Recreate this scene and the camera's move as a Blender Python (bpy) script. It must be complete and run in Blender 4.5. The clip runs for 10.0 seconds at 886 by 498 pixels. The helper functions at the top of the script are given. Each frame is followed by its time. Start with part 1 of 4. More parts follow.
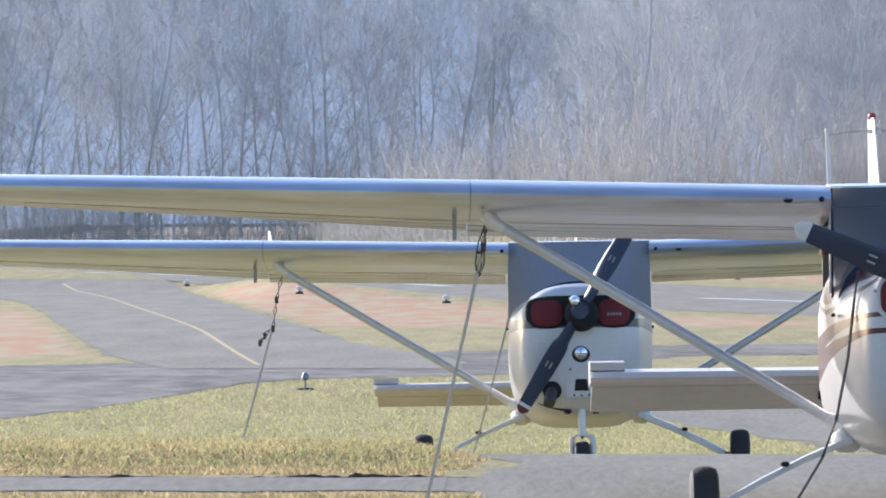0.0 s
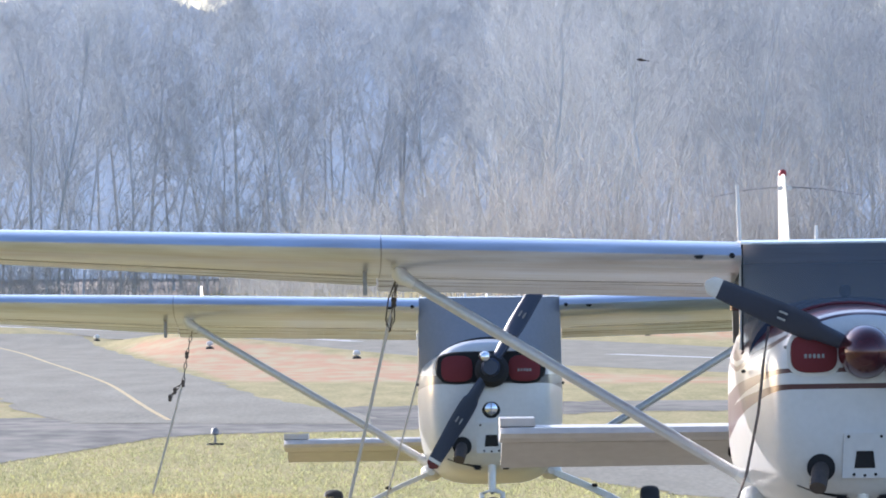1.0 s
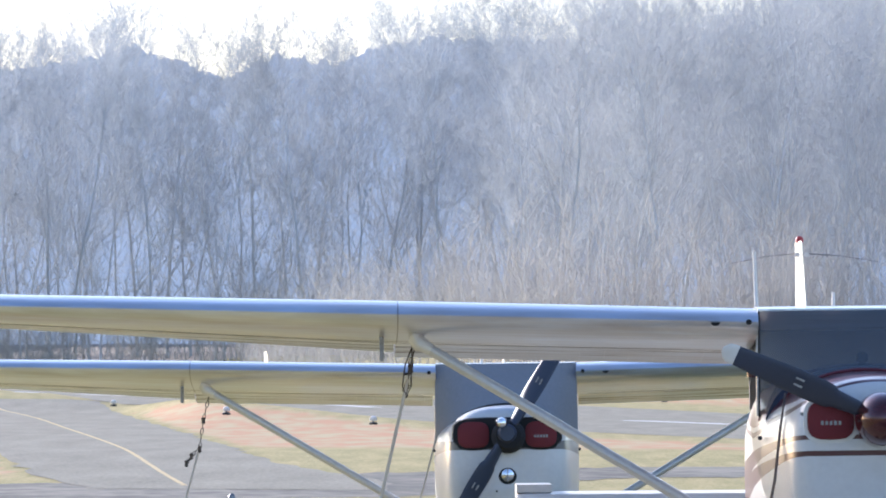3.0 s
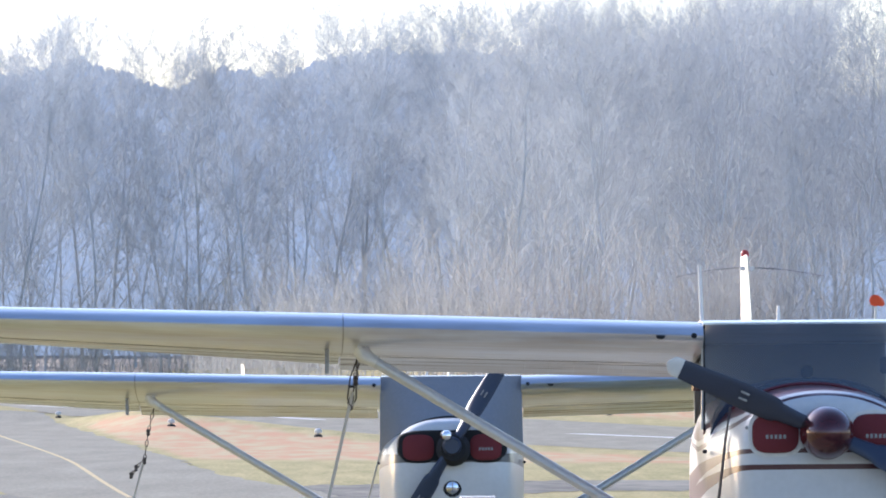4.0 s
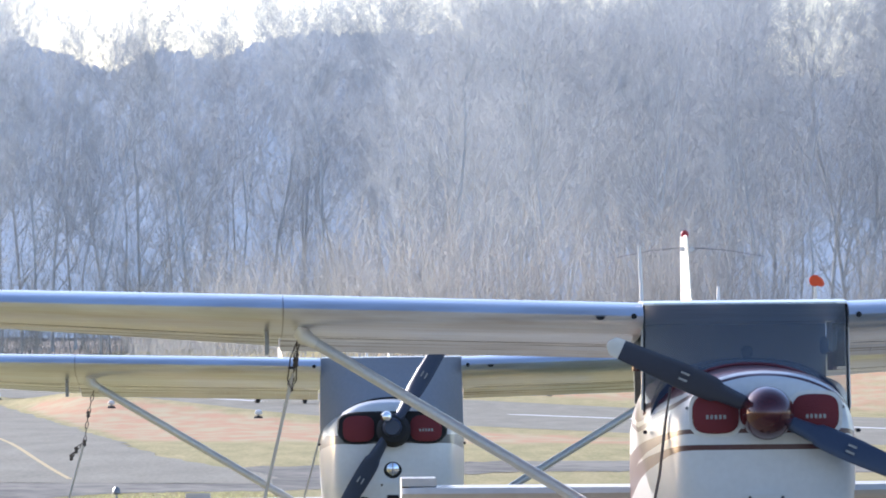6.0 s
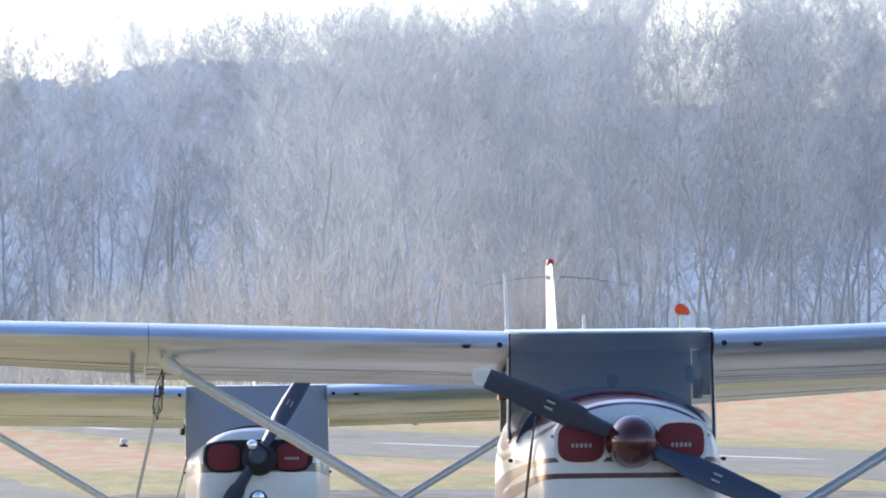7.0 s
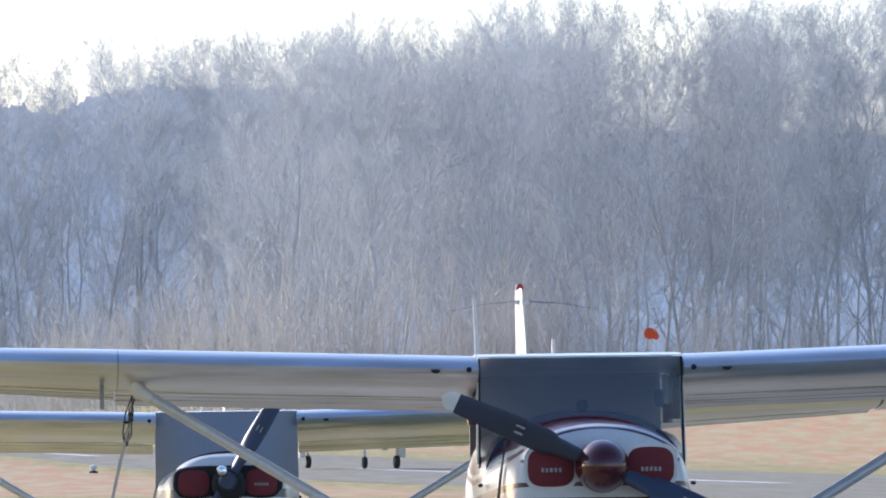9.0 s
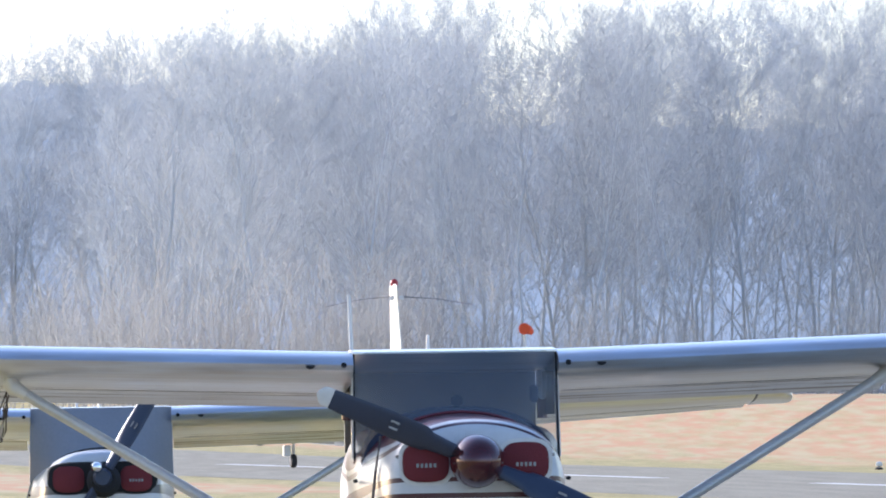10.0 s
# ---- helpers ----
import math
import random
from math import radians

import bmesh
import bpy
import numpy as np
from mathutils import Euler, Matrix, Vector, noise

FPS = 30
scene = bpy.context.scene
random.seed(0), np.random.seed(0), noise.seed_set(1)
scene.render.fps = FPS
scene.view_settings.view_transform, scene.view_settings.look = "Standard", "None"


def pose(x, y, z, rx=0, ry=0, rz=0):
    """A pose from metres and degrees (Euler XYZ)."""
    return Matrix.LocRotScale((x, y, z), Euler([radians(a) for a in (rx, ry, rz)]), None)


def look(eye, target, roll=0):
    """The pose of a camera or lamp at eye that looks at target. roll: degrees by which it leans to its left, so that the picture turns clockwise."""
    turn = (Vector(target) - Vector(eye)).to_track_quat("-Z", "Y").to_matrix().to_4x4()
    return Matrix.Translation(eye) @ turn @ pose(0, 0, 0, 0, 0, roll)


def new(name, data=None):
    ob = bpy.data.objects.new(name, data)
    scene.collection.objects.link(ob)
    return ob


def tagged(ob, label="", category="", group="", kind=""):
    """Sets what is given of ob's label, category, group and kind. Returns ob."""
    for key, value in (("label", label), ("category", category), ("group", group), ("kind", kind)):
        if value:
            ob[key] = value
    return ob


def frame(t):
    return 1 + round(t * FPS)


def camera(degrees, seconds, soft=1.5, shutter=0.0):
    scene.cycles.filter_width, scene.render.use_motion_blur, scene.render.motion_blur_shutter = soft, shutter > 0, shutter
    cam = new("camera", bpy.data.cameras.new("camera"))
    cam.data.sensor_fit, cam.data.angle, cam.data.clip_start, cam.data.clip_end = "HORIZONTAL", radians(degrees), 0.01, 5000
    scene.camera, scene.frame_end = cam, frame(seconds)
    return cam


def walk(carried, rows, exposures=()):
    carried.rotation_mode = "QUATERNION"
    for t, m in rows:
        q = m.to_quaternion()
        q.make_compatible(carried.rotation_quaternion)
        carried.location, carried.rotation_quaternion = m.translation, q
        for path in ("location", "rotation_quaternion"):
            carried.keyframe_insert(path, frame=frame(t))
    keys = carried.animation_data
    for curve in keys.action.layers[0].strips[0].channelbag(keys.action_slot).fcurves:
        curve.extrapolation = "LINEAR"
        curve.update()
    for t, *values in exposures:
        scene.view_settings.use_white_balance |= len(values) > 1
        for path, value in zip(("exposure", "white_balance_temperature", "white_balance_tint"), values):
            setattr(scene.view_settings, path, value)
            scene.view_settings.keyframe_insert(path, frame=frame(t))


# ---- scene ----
# ---------------------------------------------------------------- camera
# hand-held at eye height with a long lens: it only turns (seconds, yaw right, pitch up, lean, in degrees)
EYE = (0.0, 0.0, 1.653)
TURNS = [(0, -0.9579, -0.0044, 0.000), (0.1, -0.9414, 0.0627, 0.008), (0.2, -0.9293, 0.0631, 0.015), (0.3, -0.8075,
         0.1549, 0.023), (0.4, -0.6247, 0.2710, 0.031), (0.5, -0.6141, 0.3297, 0.038), (0.6, -0.5272, 0.4102, 0.003),
         (0.7, -0.3870, 0.4851, -0.033), (0.8, -0.3017, 0.4320, -0.068), (0.9, -0.2223, 0.3332, -0.104), (1, -0.2560,
         0.4323, -0.140), (1.1, -0.4301, 0.5689, -0.157), (1.2, -0.4856, 0.7511, -0.175), (1.3, -0.5472, 0.9333,
         -0.193), (1.4, -0.5228, 0.8961, -0.210), (1.5, -0.3998, 0.9066, -0.228), (1.6, -0.2855, 0.9389, -0.230), (1.7,
         -0.1882, 1.0002, -0.232), (1.8, -0.1699, 0.9819, -0.234), (1.9, -0.2610, 0.9022, -0.235), (2, -0.2941, 0.8944,
         -0.237), (2.1, -0.3688, 0.9016, -0.238), (2.2, -0.3810, 0.9046, -0.239), (2.3, -0.4054, 0.9136, -0.240), (2.4,
         -0.3813, 0.9777, -0.241), (2.5, -0.4483, 0.9359, -0.242), (2.6, -0.3873, 0.9438, -0.249), (2.7, -0.3874,
         0.9436, -0.256), (3.8, -0.3273, 0.9777, -0.331), (3.9, -0.0963, 0.9773, -0.385), (4, 0.0366, 1.0518, -0.439),
         (4.1, 0.0055, 1.1035, -0.471), (4.2, 0.1134, 1.2743, -0.503), (4.3, 0.2023, 1.5122, -0.535), (4.4, 0.1887,
         1.5966, -0.566), (4.5, 0.1691, 1.2838, -0.598), (4.6, 0.1137, 1.2253, -0.509), (4.7, 0.0664, 1.2153, -0.419),
         (4.8, -0.0177, 1.2114, -0.330), (4.9, 0.0873, 1.1963, -0.241), (5, 0.0985, 1.1911, -0.151), (5.1, 0.0728,
         1.0707, -0.137), (5.2, 0.0569, 1.0991, -0.122), (5.3, 0.0650, 1.1516, -0.108), (5.4, 0.0573, 1.0800, -0.094),
         (5.5, 0.1447, 1.0789, -0.079), (5.6, 0.3362, 1.1026, -0.166), (5.7, 0.3894, 0.9044, -0.254), (6.8, 1.2992,
         0.9805, -0.255), (6.9, 1.4774, 1.1256, -0.286), (7, 1.5630, 1.1358, -0.317), (7.1, 1.5817, 1.0102, -0.289),
         (7.2, 1.5387, 1.1504, -0.261), (7.3, 1.6054, 1.3339, -0.233), (7.4, 1.6486, 1.3402, -0.205), (7.5, 1.8484,
         1.4623, -0.177), (7.6, 1.7954, 1.3834, -0.177), (7.7, 1.7101, 1.3374, -0.178), (7.8, 1.7345, 1.3283, -0.179),
         (7.9, 1.7162, 1.3283, -0.179), (8, 1.6524, 1.3312, -0.180), (8.1, 1.6670, 1.4074, -0.189), (8.2, 1.7764,
         1.4749, -0.197), (8.3, 1.8735, 1.5790, -0.206), (8.4, 1.9589, 1.5549, -0.215), (8.5, 1.9164, 1.4892, -0.223),
         (8.6, 1.8190, 1.4933, -0.201), (8.7, 1.7767, 1.4932, -0.179), (8.8, 1.7588, 1.4931, -0.157), (8.9, 1.7593,
         1.5065, -0.134), (9, 1.8042, 1.3334, -0.112), (9.1, 1.8725, 1.2588, -0.096), (9.2, 1.9607, 1.2628, -0.080),
         (9.3, 2.0090, 1.2349, -0.063), (9.4, 2.1132, 1.2829, -0.047), (9.5, 2.2019, 1.2894, -0.031), (9.6, 2.2335,
         1.3148, -0.023), (9.7, 2.3297, 1.2987, -0.015), (9.8, 2.4978, 1.2987, -0.007), (9.9, 2.6738, 1.2986, 0.001),
         (10, 2.7894, 1.2991, 0.009)]


def aim(yaw, pitch, lean):
    return (Matrix.Translation(EYE) @ Matrix.Rotation(-radians(yaw), 4, "Z")
            @ Matrix.Rotation(radians(90 + pitch), 4, "X") @ Matrix.Rotation(-radians(lean), 4, "Z"))


cam = camera(6.945, 10.0, soft=1.9)
walk(cam, [(t, aim(a, b, c)) for t, a, b, c in TURNS],
     exposures=[(t, e + 0.05, 5600, 20) for t, e in (
         (0, 0.72), (0.5, 0.80), (1, 0.90), (2.5, 0.90), (4.2, 0.88), (4.4, 0.62), (4.6, 0.56), (4.9, 0.82), (5.5, 0.88),
         (7, 0.90), (8, 0.94), (8.3, 0.72), (8.5, 0.63), (9.1, 0.60), (9.4, 0.88), (10, 0.94))])

# ---------------------------------------------------------------- light
SUN_DIR = Vector((-0.60, 0.75, 0.30)).normalized()      # towards the sun
world = bpy.data.worlds.new("sky")
scene.world = world
world.use_nodes = True
_n, _l = world.node_tree.nodes, world.node_tree.links
_sky = _n.new("ShaderNodeTexSky")
_sky.sky_type = "NISHITA"
_sky.sun_disc = False
_sky.sun_elevation = math.asin(SUN_DIR.z)
_sky.sun_rotation = math.atan2(SUN_DIR.x, SUN_DIR.y)
_sky.air_density, _sky.dust_density, _sky.ozone_density = 1.0, 0.9, 1.5
_l.new(_sky.outputs[0], _n["Background"].inputs[0])
_n["Background"].inputs[1].default_value = 0.15
_sd = bpy.data.lights.new("sun", "SUN")
_sd.energy, _sd.angle, _sd.color = 5.0, radians(0.5), (1.0, 0.90, 0.74)
sun = new("sun", _sd)
sun.matrix_world = look(SUN_DIR * 50, (0, 0, 0))

# ---------------------------------------------------------------- materials


def material(name, base, second=None, rough=0.5, metal=0.0, scale=4.0, fine=60.0, bump=0.0, mix=0.5,
             coat=0.0, space="Object", stretch=(1, 1, 1), rand=0.0, sharp=0.25, spec=0.5, island=0.0):
    """A surface with two scales of variation between two colours, and a fine relief."""
    m = bpy.data.materials.new(name)
    m.use_nodes = True
    n, l = m.node_tree.nodes, m.node_tree.links
    b = n["Principled BSDF"]
    b.inputs["Roughness"].default_value = rough
    b.inputs["Metallic"].default_value = metal
    b.inputs["Coat Weight"].default_value = coat
    b.inputs["Specular IOR Level"].default_value = spec
    second = second or tuple(c * 0.75 for c in base)
    tc = n.new("ShaderNodeTexCoord")
    mp = n.new("ShaderNodeMapping")
    mp.inputs["Scale"].default_value = stretch
    l.new(tc.outputs[space], mp.inputs[0])
    big = n.new("ShaderNodeTexNoise")
    big.inputs["Scale"].default_value = scale
    big.inputs["Detail"].default_value = 5
    sm = n.new("ShaderNodeTexNoise")
    sm.inputs["Scale"].default_value = fine
    sm.inputs["Detail"].default_value = 3
    l.new(mp.outputs[0], big.inputs["Vector"])
    l.new(mp.outputs[0], sm.inputs["Vector"])
    add = n.new("ShaderNodeMath")
    add.operation = "MULTIPLY_ADD"
    add.inputs[1].default_value = 0.5
    l.new(sm.outputs[0], add.inputs[0])
    half = n.new("ShaderNodeMath")
    half.operation = "MULTIPLY"
    half.inputs[1].default_value = 0.5
    l.new(big.outputs[0], half.inputs[0])
    l.new(half.outputs[0], add.inputs[2])
    ramp = n.new("ShaderNodeMapRange")
    ramp.inputs[1].default_value, ramp.inputs[2].default_value = mix - sharp, mix + sharp
    l.new(add.outputs[0], ramp.inputs[0])
    col = n.new("ShaderNodeMix")
    col.data_type = "RGBA"
    col.inputs[6].default_value, col.inputs[7].default_value = (*base, 1), (*second, 1)
    l.new(ramp.outputs[0], col.inputs[0])
    out = col.outputs[2]
    if rand or island:
        oi = n.new("ShaderNodeObjectInfo" if rand else "ShaderNodeNewGeometry")
        hsv = n.new("ShaderNodeHueSaturation")
        mr = n.new("ShaderNodeMapRange")
        mr.inputs[3].default_value, mr.inputs[4].default_value = 1 - (rand or island), 1 + (rand or island)
        l.new(oi.outputs["Random" if rand else "Random Per Island"], mr.inputs[0])
        l.new(mr.outputs[0], hsv.inputs["Value"])
        l.new(out, hsv.inputs["Color"])
        out = hsv.outputs[0]
    l.new(out, b.inputs["Base Color"])
    if bump:
        bp = n.new("ShaderNodeBump")
        bp.inputs["Strength"].default_value = bump
        bp.inputs["Distance"].default_value = 0.02
        l.new(sm.outputs[0], bp.inputs["Height"])
        l.new(bp.outputs[0], b.inputs["Normal"])
    return m


def striped(name, paint, bands, coat=0.15, hood=()):
    """White paint with level painted bands: (low z, high z, colour) in the aircraft's own space."""
    m = material(name, paint, tuple(c * 0.86 for c in paint), rough=0.3, scale=2.5, fine=30, coat=coat)
    n, l = m.node_tree.nodes, m.node_tree.links
    b = n["Principled BSDF"]
    src = b.inputs["Base Color"].links[0].from_socket
    tc = n.new("ShaderNodeTexCoord")
    sep = n.new("ShaderNodeSeparateXYZ")
    l.new(tc.outputs["Object"], sep.inputs[0])

    def over(below, mask, colour):
        mx = n.new("ShaderNodeMix")
        mx.data_type = "RGBA"
        l.new(mask, mx.inputs[0])
        l.new(below, mx.inputs[6])
        mx.inputs[7].default_value = (*colour, 1)
        return mx.outputs[2]

    for lo, hi, colour, tilt, grow in bands:
        # the band falls or climbs aft by tilt and widens by grow
        zt = n.new("ShaderNodeMath")
        zt.operation = "MULTIPLY_ADD"
        zt.inputs[1].default_value = -tilt
        l.new(sep.outputs[1], zt.inputs[0])
        l.new(sep.outputs[2], zt.inputs[2])
        wide = n.new("ShaderNodeMath")
        wide.operation = "MULTIPLY_ADD"
        wide.inputs[1].default_value, wide.inputs[2].default_value = grow, (hi - lo) / 2
        l.new(sep.outputs[1], wide.inputs[0])
        c = n.new("ShaderNodeMath")
        c.operation = "COMPARE"
        c.inputs[1].default_value = (lo + hi) / 2
        l.new(wide.outputs[0], c.inputs[2])
        l.new(zt.outputs[0], c.inputs[0])
        src = over(src, c.outputs[0], colour)
    if hood:
        # arcs over the cowl: distance from a point low in the nose, flattened across
        fl = n.new("ShaderNodeCombineXYZ")
        xs = n.new("ShaderNodeMath")
        xs.operation = "DIVIDE"
        xs.inputs[1].default_value = 1.12
        l.new(sep.outputs[0], xs.inputs[0])
        zs = n.new("ShaderNodeMath")
        zs.operation = "SUBTRACT"
        zs.inputs[1].default_value = 1.0
        l.new(sep.outputs[2], zs.inputs[0])
        l.new(xs.outputs[0], fl.inputs[0])
        l.new(zs.outputs[0], fl.inputs[2])
        ln = n.new("ShaderNodeVectorMath")
        ln.operation = "LENGTH"
        l.new(fl.outputs[0], ln.inputs[0])
        for lo, hi, colour in hood:
            c = n.new("ShaderNodeMath")
            c.operation = "COMPARE"
            c.inputs[1].default_value, c.inputs[2].default_value = (lo + hi) / 2, (hi - lo) / 2
            l.new(ln.outputs["Value"], c.inputs[0])
            src = over(src, c.outputs[0], colour)
    l.new(src, b.inputs["Base Color"])
    return m


def glass_material(name, tint, rough=0.03, sky_veil=0.12):
    m = bpy.data.materials.new(name)
    m.use_nodes = True
    n, l = m.node_tree.nodes, m.node_tree.links
    n.remove(n["Principled BSDF"])
    tr, gl, mx, fr = (n.new("ShaderNodeBsdf" + k) if k in ("Transparent", "Glossy") else n.new("Shader" + k)
                      for k in ("Transparent", "Glossy", "NodeMixShader", "NodeFresnel"))
    tr.inputs[0].default_value = (*tint, 1)
    gl.inputs["Roughness"].default_value = rough
    fr.inputs[0].default_value = 1.5
    l.new(fr.outputs[0], mx.inputs[0])
    l.new(tr.outputs[0], mx.inputs[1])
    l.new(gl.outputs[0], mx.inputs[2])
    # a pale blue diffuse veil painted in for the sky reflected by the pane
    df, mx2 = n.new("ShaderNodeBsdfDiffuse"), n.new("ShaderNodeMixShader")
    df.inputs[0].default_value = (0.42, 0.47, 0.56, 1)
    mx2.inputs[0].default_value = sky_veil
    l.new(mx.outputs[0], mx2.inputs[1])
    l.new(df.outputs[0], mx2.inputs[2])
    l.new(mx2.outputs[0], n["Material Output"].inputs[0])
    return m


WHITE = material("aircraft_white_paint", (0.68, 0.67, 0.64), (0.56, 0.55, 0.52), 0.28, scale=1.6, fine=25, coat=0.35, bump=0.03)
WING = material("weathered_aluminium_wing_paint", (0.66, 0.715, 0.80), (0.46, 0.43, 0.41), 0.28, 0.7, scale=1.1, fine=9, coat=0.2,
                stretch=(0.22, 2.2, 1.2), bump=0.03, mix=0.53, sharp=0.16)
def worn_streaks(m):
    """Bare pale streaks and brown grime that run along the span before the flaps."""
    n, l = m.node_tree.nodes, m.node_tree.links
    b = n["Principled BSDF"]
    src = b.inputs["Base Color"].links[0].from_socket
    tc, sep = n.new("ShaderNodeTexCoord"), n.new("ShaderNodeSeparateXYZ")
    l.new(tc.outputs["Object"], sep.inputs[0])
    for y0, y1, stretch, colour, floor_ in ((2.38, 2.70, (0.9, 22, 1), (0.92, 0.91, 0.88), 0.51), (2.30, 2.95, (0.5, 16, 3), (0.07, 0.05, 0.035), 0.57)):
        mp, no, mr, band, mul, mx = (n.new("ShaderNode" + k) for k in ("Mapping", "TexNoise", "MapRange", "Math", "Math", "Mix"))
        mp.inputs["Scale"].default_value = stretch
        no.inputs["Scale"].default_value, no.inputs["Detail"].default_value = 1.3, 6
        mr.inputs[1].default_value, mr.inputs[2].default_value = floor_, floor_ + 0.05
        band.operation, mul.operation = "COMPARE", "MULTIPLY"
        band.inputs[1].default_value, band.inputs[2].default_value = (y0 + y1) / 2, (y1 - y0) / 2
        l.new(tc.outputs["Object"], mp.inputs[0])
        l.new(mp.outputs[0], no.inputs["Vector"])
        l.new(no.outputs[0], mr.inputs[0])
        l.new(sep.outputs[1], band.inputs[0])
        l.new(mr.outputs[0], mul.inputs[0])
        l.new(band.outputs[0], mul.inputs[1])
        mx.data_type = "RGBA"
        l.new(mul.outputs[0], mx.inputs[0])
        l.new(src, mx.inputs[6])
        mx.inputs[7].default_value = (*colour, 1)
        src = mx.outputs[2]
    l.new(src, b.inputs["Base Color"])


worn_streaks(WING)
MAROON = material("maroon_paint", (0.12, 0.018, 0.022), (0.09, 0.012, 0.018), 0.35, scale=5, coat=0.3)
RED_FOAM = material("red_foam_plug", (0.155, 0.020, 0.024), (0.11, 0.014, 0.018), 0.85, scale=9, fine=120, bump=0.3)
RED = material("red_paint", (0.45, 0.03, 0.03), None, 0.4)
ORANGE = material("orange_fabric", (0.80, 0.10, 0.02), (0.62, 0.07, 0.02), 0.8, scale=3, fine=50)
RUBBER = material("tyre_rubber", (0.018, 0.018, 0.02), (0.03, 0.029, 0.028), 0.8, scale=9, bump=0.2)
BLADE = material("dark_propeller_paint", (0.022, 0.031, 0.058), (0.030, 0.040, 0.070), 0.5, scale=6, fine=50)
DARK = material("dark_opening", (0.012, 0.012, 0.014), None, 0.9)
DECK = material("dark_blue_vinyl", (0.022, 0.032, 0.065), (0.016, 0.022, 0.045), 0.75, scale=6)
STEEL = material("dull_steel", (0.30, 0.30, 0.31), (0.18, 0.17, 0.16), 0.45, 0.85, scale=12)
CHROME = material("polished_metal", (0.75, 0.75, 0.77), (0.6, 0.6, 0.62), 0.14, 1.0, scale=5)
SPIN = material("maroon_polished_spinner", (0.075, 0.012, 0.016), (0.05, 0.009, 0.012), 0.16, 0.3, scale=5, coat=0.4)
ROPE = material("tie_rope", (0.58, 0.53, 0.45), (0.42, 0.37, 0.30), 0.9, scale=30, fine=200)
CORD = material("dark_cord", (0.16, 0.12, 0.10), (0.09, 0.07, 0.06), 0.85, scale=30)
CHAIN = material("rusty_chain", (0.10, 0.09, 0.085), (0.06, 0.045, 0.035), 0.7, 0.4, scale=40)
EXHAUST = material("burnt_exhaust_steel", (0.10, 0.08, 0.07), (0.05, 0.042, 0.04), 0.7, 0.3, scale=14)
SHADE = material("grey_sunshade_fabric", (0.24, 0.245, 0.265), (0.195, 0.20, 0.22), 0.7, scale=2.0, fine=40)
CABIN = material("grey_cabin_trim", (0.22, 0.21, 0.20), (0.15, 0.145, 0.14), 0.85, scale=4)
GLASS = glass_material("cabin_glass", (0.80, 0.82, 0.82), sky_veil=0.15)
ASPHALT = material("worn_asphalt", (0.30, 0.283, 0.225), (0.20, 0.19, 0.152), 0.95, scale=1.4, fine=20.0, bump=0.3, stretch=(0.8, 0.09, 1), sharp=0.16, spec=0.08)
ASPHALT_OLD = material("dark_patched_asphalt", (0.12, 0.116, 0.105), (0.26, 0.245, 0.205), 0.95, scale=0.9, fine=7.0, bump=0.3, stretch=(0.30, 0.10, 1), sharp=0.11, spec=0.08)
WHITE_LINE = material("white_road_paint", (0.72, 0.72, 0.70), (0.55, 0.55, 0.53), 0.7, scale=2)
YELLOW_LINE = material("yellow_road_paint", (0.55, 0.40, 0.15), (0.42, 0.33, 0.17), 0.7, scale=2)
# bark and twigs are bleached blue-grey: the distance's haze is in their colour
BARK = material("haze_pale_bark", (0.52, 0.55, 0.57), (0.46, 0.485, 0.505), 0.95, scale=0.5, fine=6, rand=0.15, stretch=(1, 1, 0.3))
TWIG = material("haze_pale_twigs", (0.455, 0.487, 0.51), (0.40, 0.428, 0.45), 0.95, scale=0.15, fine=2, rand=0.15)
BRUSH = material("dry_brush", (0.43, 0.425, 0.405), (0.38, 0.372, 0.35), 0.95, scale=0.2, fine=2, rand=0.25)
TUFT = material("grass_blades", (0.50, 0.45, 0.23), (0.31, 0.335, 0.13), 0.9, scale=2.2, fine=25, island=0.55)
TUFT_DRY = material("dry_grass_blades", (0.55, 0.40, 0.23), (0.36, 0.32, 0.14), 0.9, scale=2.2, fine=25, island=0.55)
for _m in (TWIG, BRUSH, TUFT, TUFT_DRY):
    # thin twigs and blades let part of the light through
    _tn, _tl = _m.node_tree.nodes, _m.node_tree.links
    _pb, _tb, _mb = _tn["Principled BSDF"], _tn.new("ShaderNodeBsdfTranslucent"), _tn.new("ShaderNodeMixShader")
    _tl.new(_pb.inputs["Base Color"].links[0].from_socket, _tb.inputs[0])
    _mb.inputs[0].default_value = 0.36 if _m in (TWIG, BRUSH) else 0.5
    _tl.new(_pb.outputs[0], _mb.inputs[1])
    _tl.new(_tb.outputs[0], _mb.inputs[2])
    if _m in (TWIG, BRUSH):
        # blades stand for gappy sprays, part see-through so the backdrop's haze softens them
        _tr, _ms = _tn.new("ShaderNodeBsdfTransparent"), _tn.new("ShaderNodeMixShader")
        _ms.inputs[0].default_value = 0.2
        _tl.new(_mb.outputs[0], _ms.inputs[1])
        _tl.new(_tr.outputs[0], _ms.inputs[2])
        _tl.new(_ms.outputs[0], _tn["Material Output"].inputs[0])
    else:
        _tl.new(_mb.outputs[0], _tn["Material Output"].inputs[0])
LITTER = material("leaf_litter", (0.26, 0.21, 0.16), (0.19, 0.155, 0.12), 0.95, scale=0.2, fine=2)
FEATHER = material("dark_feathers", (0.03, 0.03, 0.035), None, 0.8)

# ---------------------------------------------------------------- mesh helpers


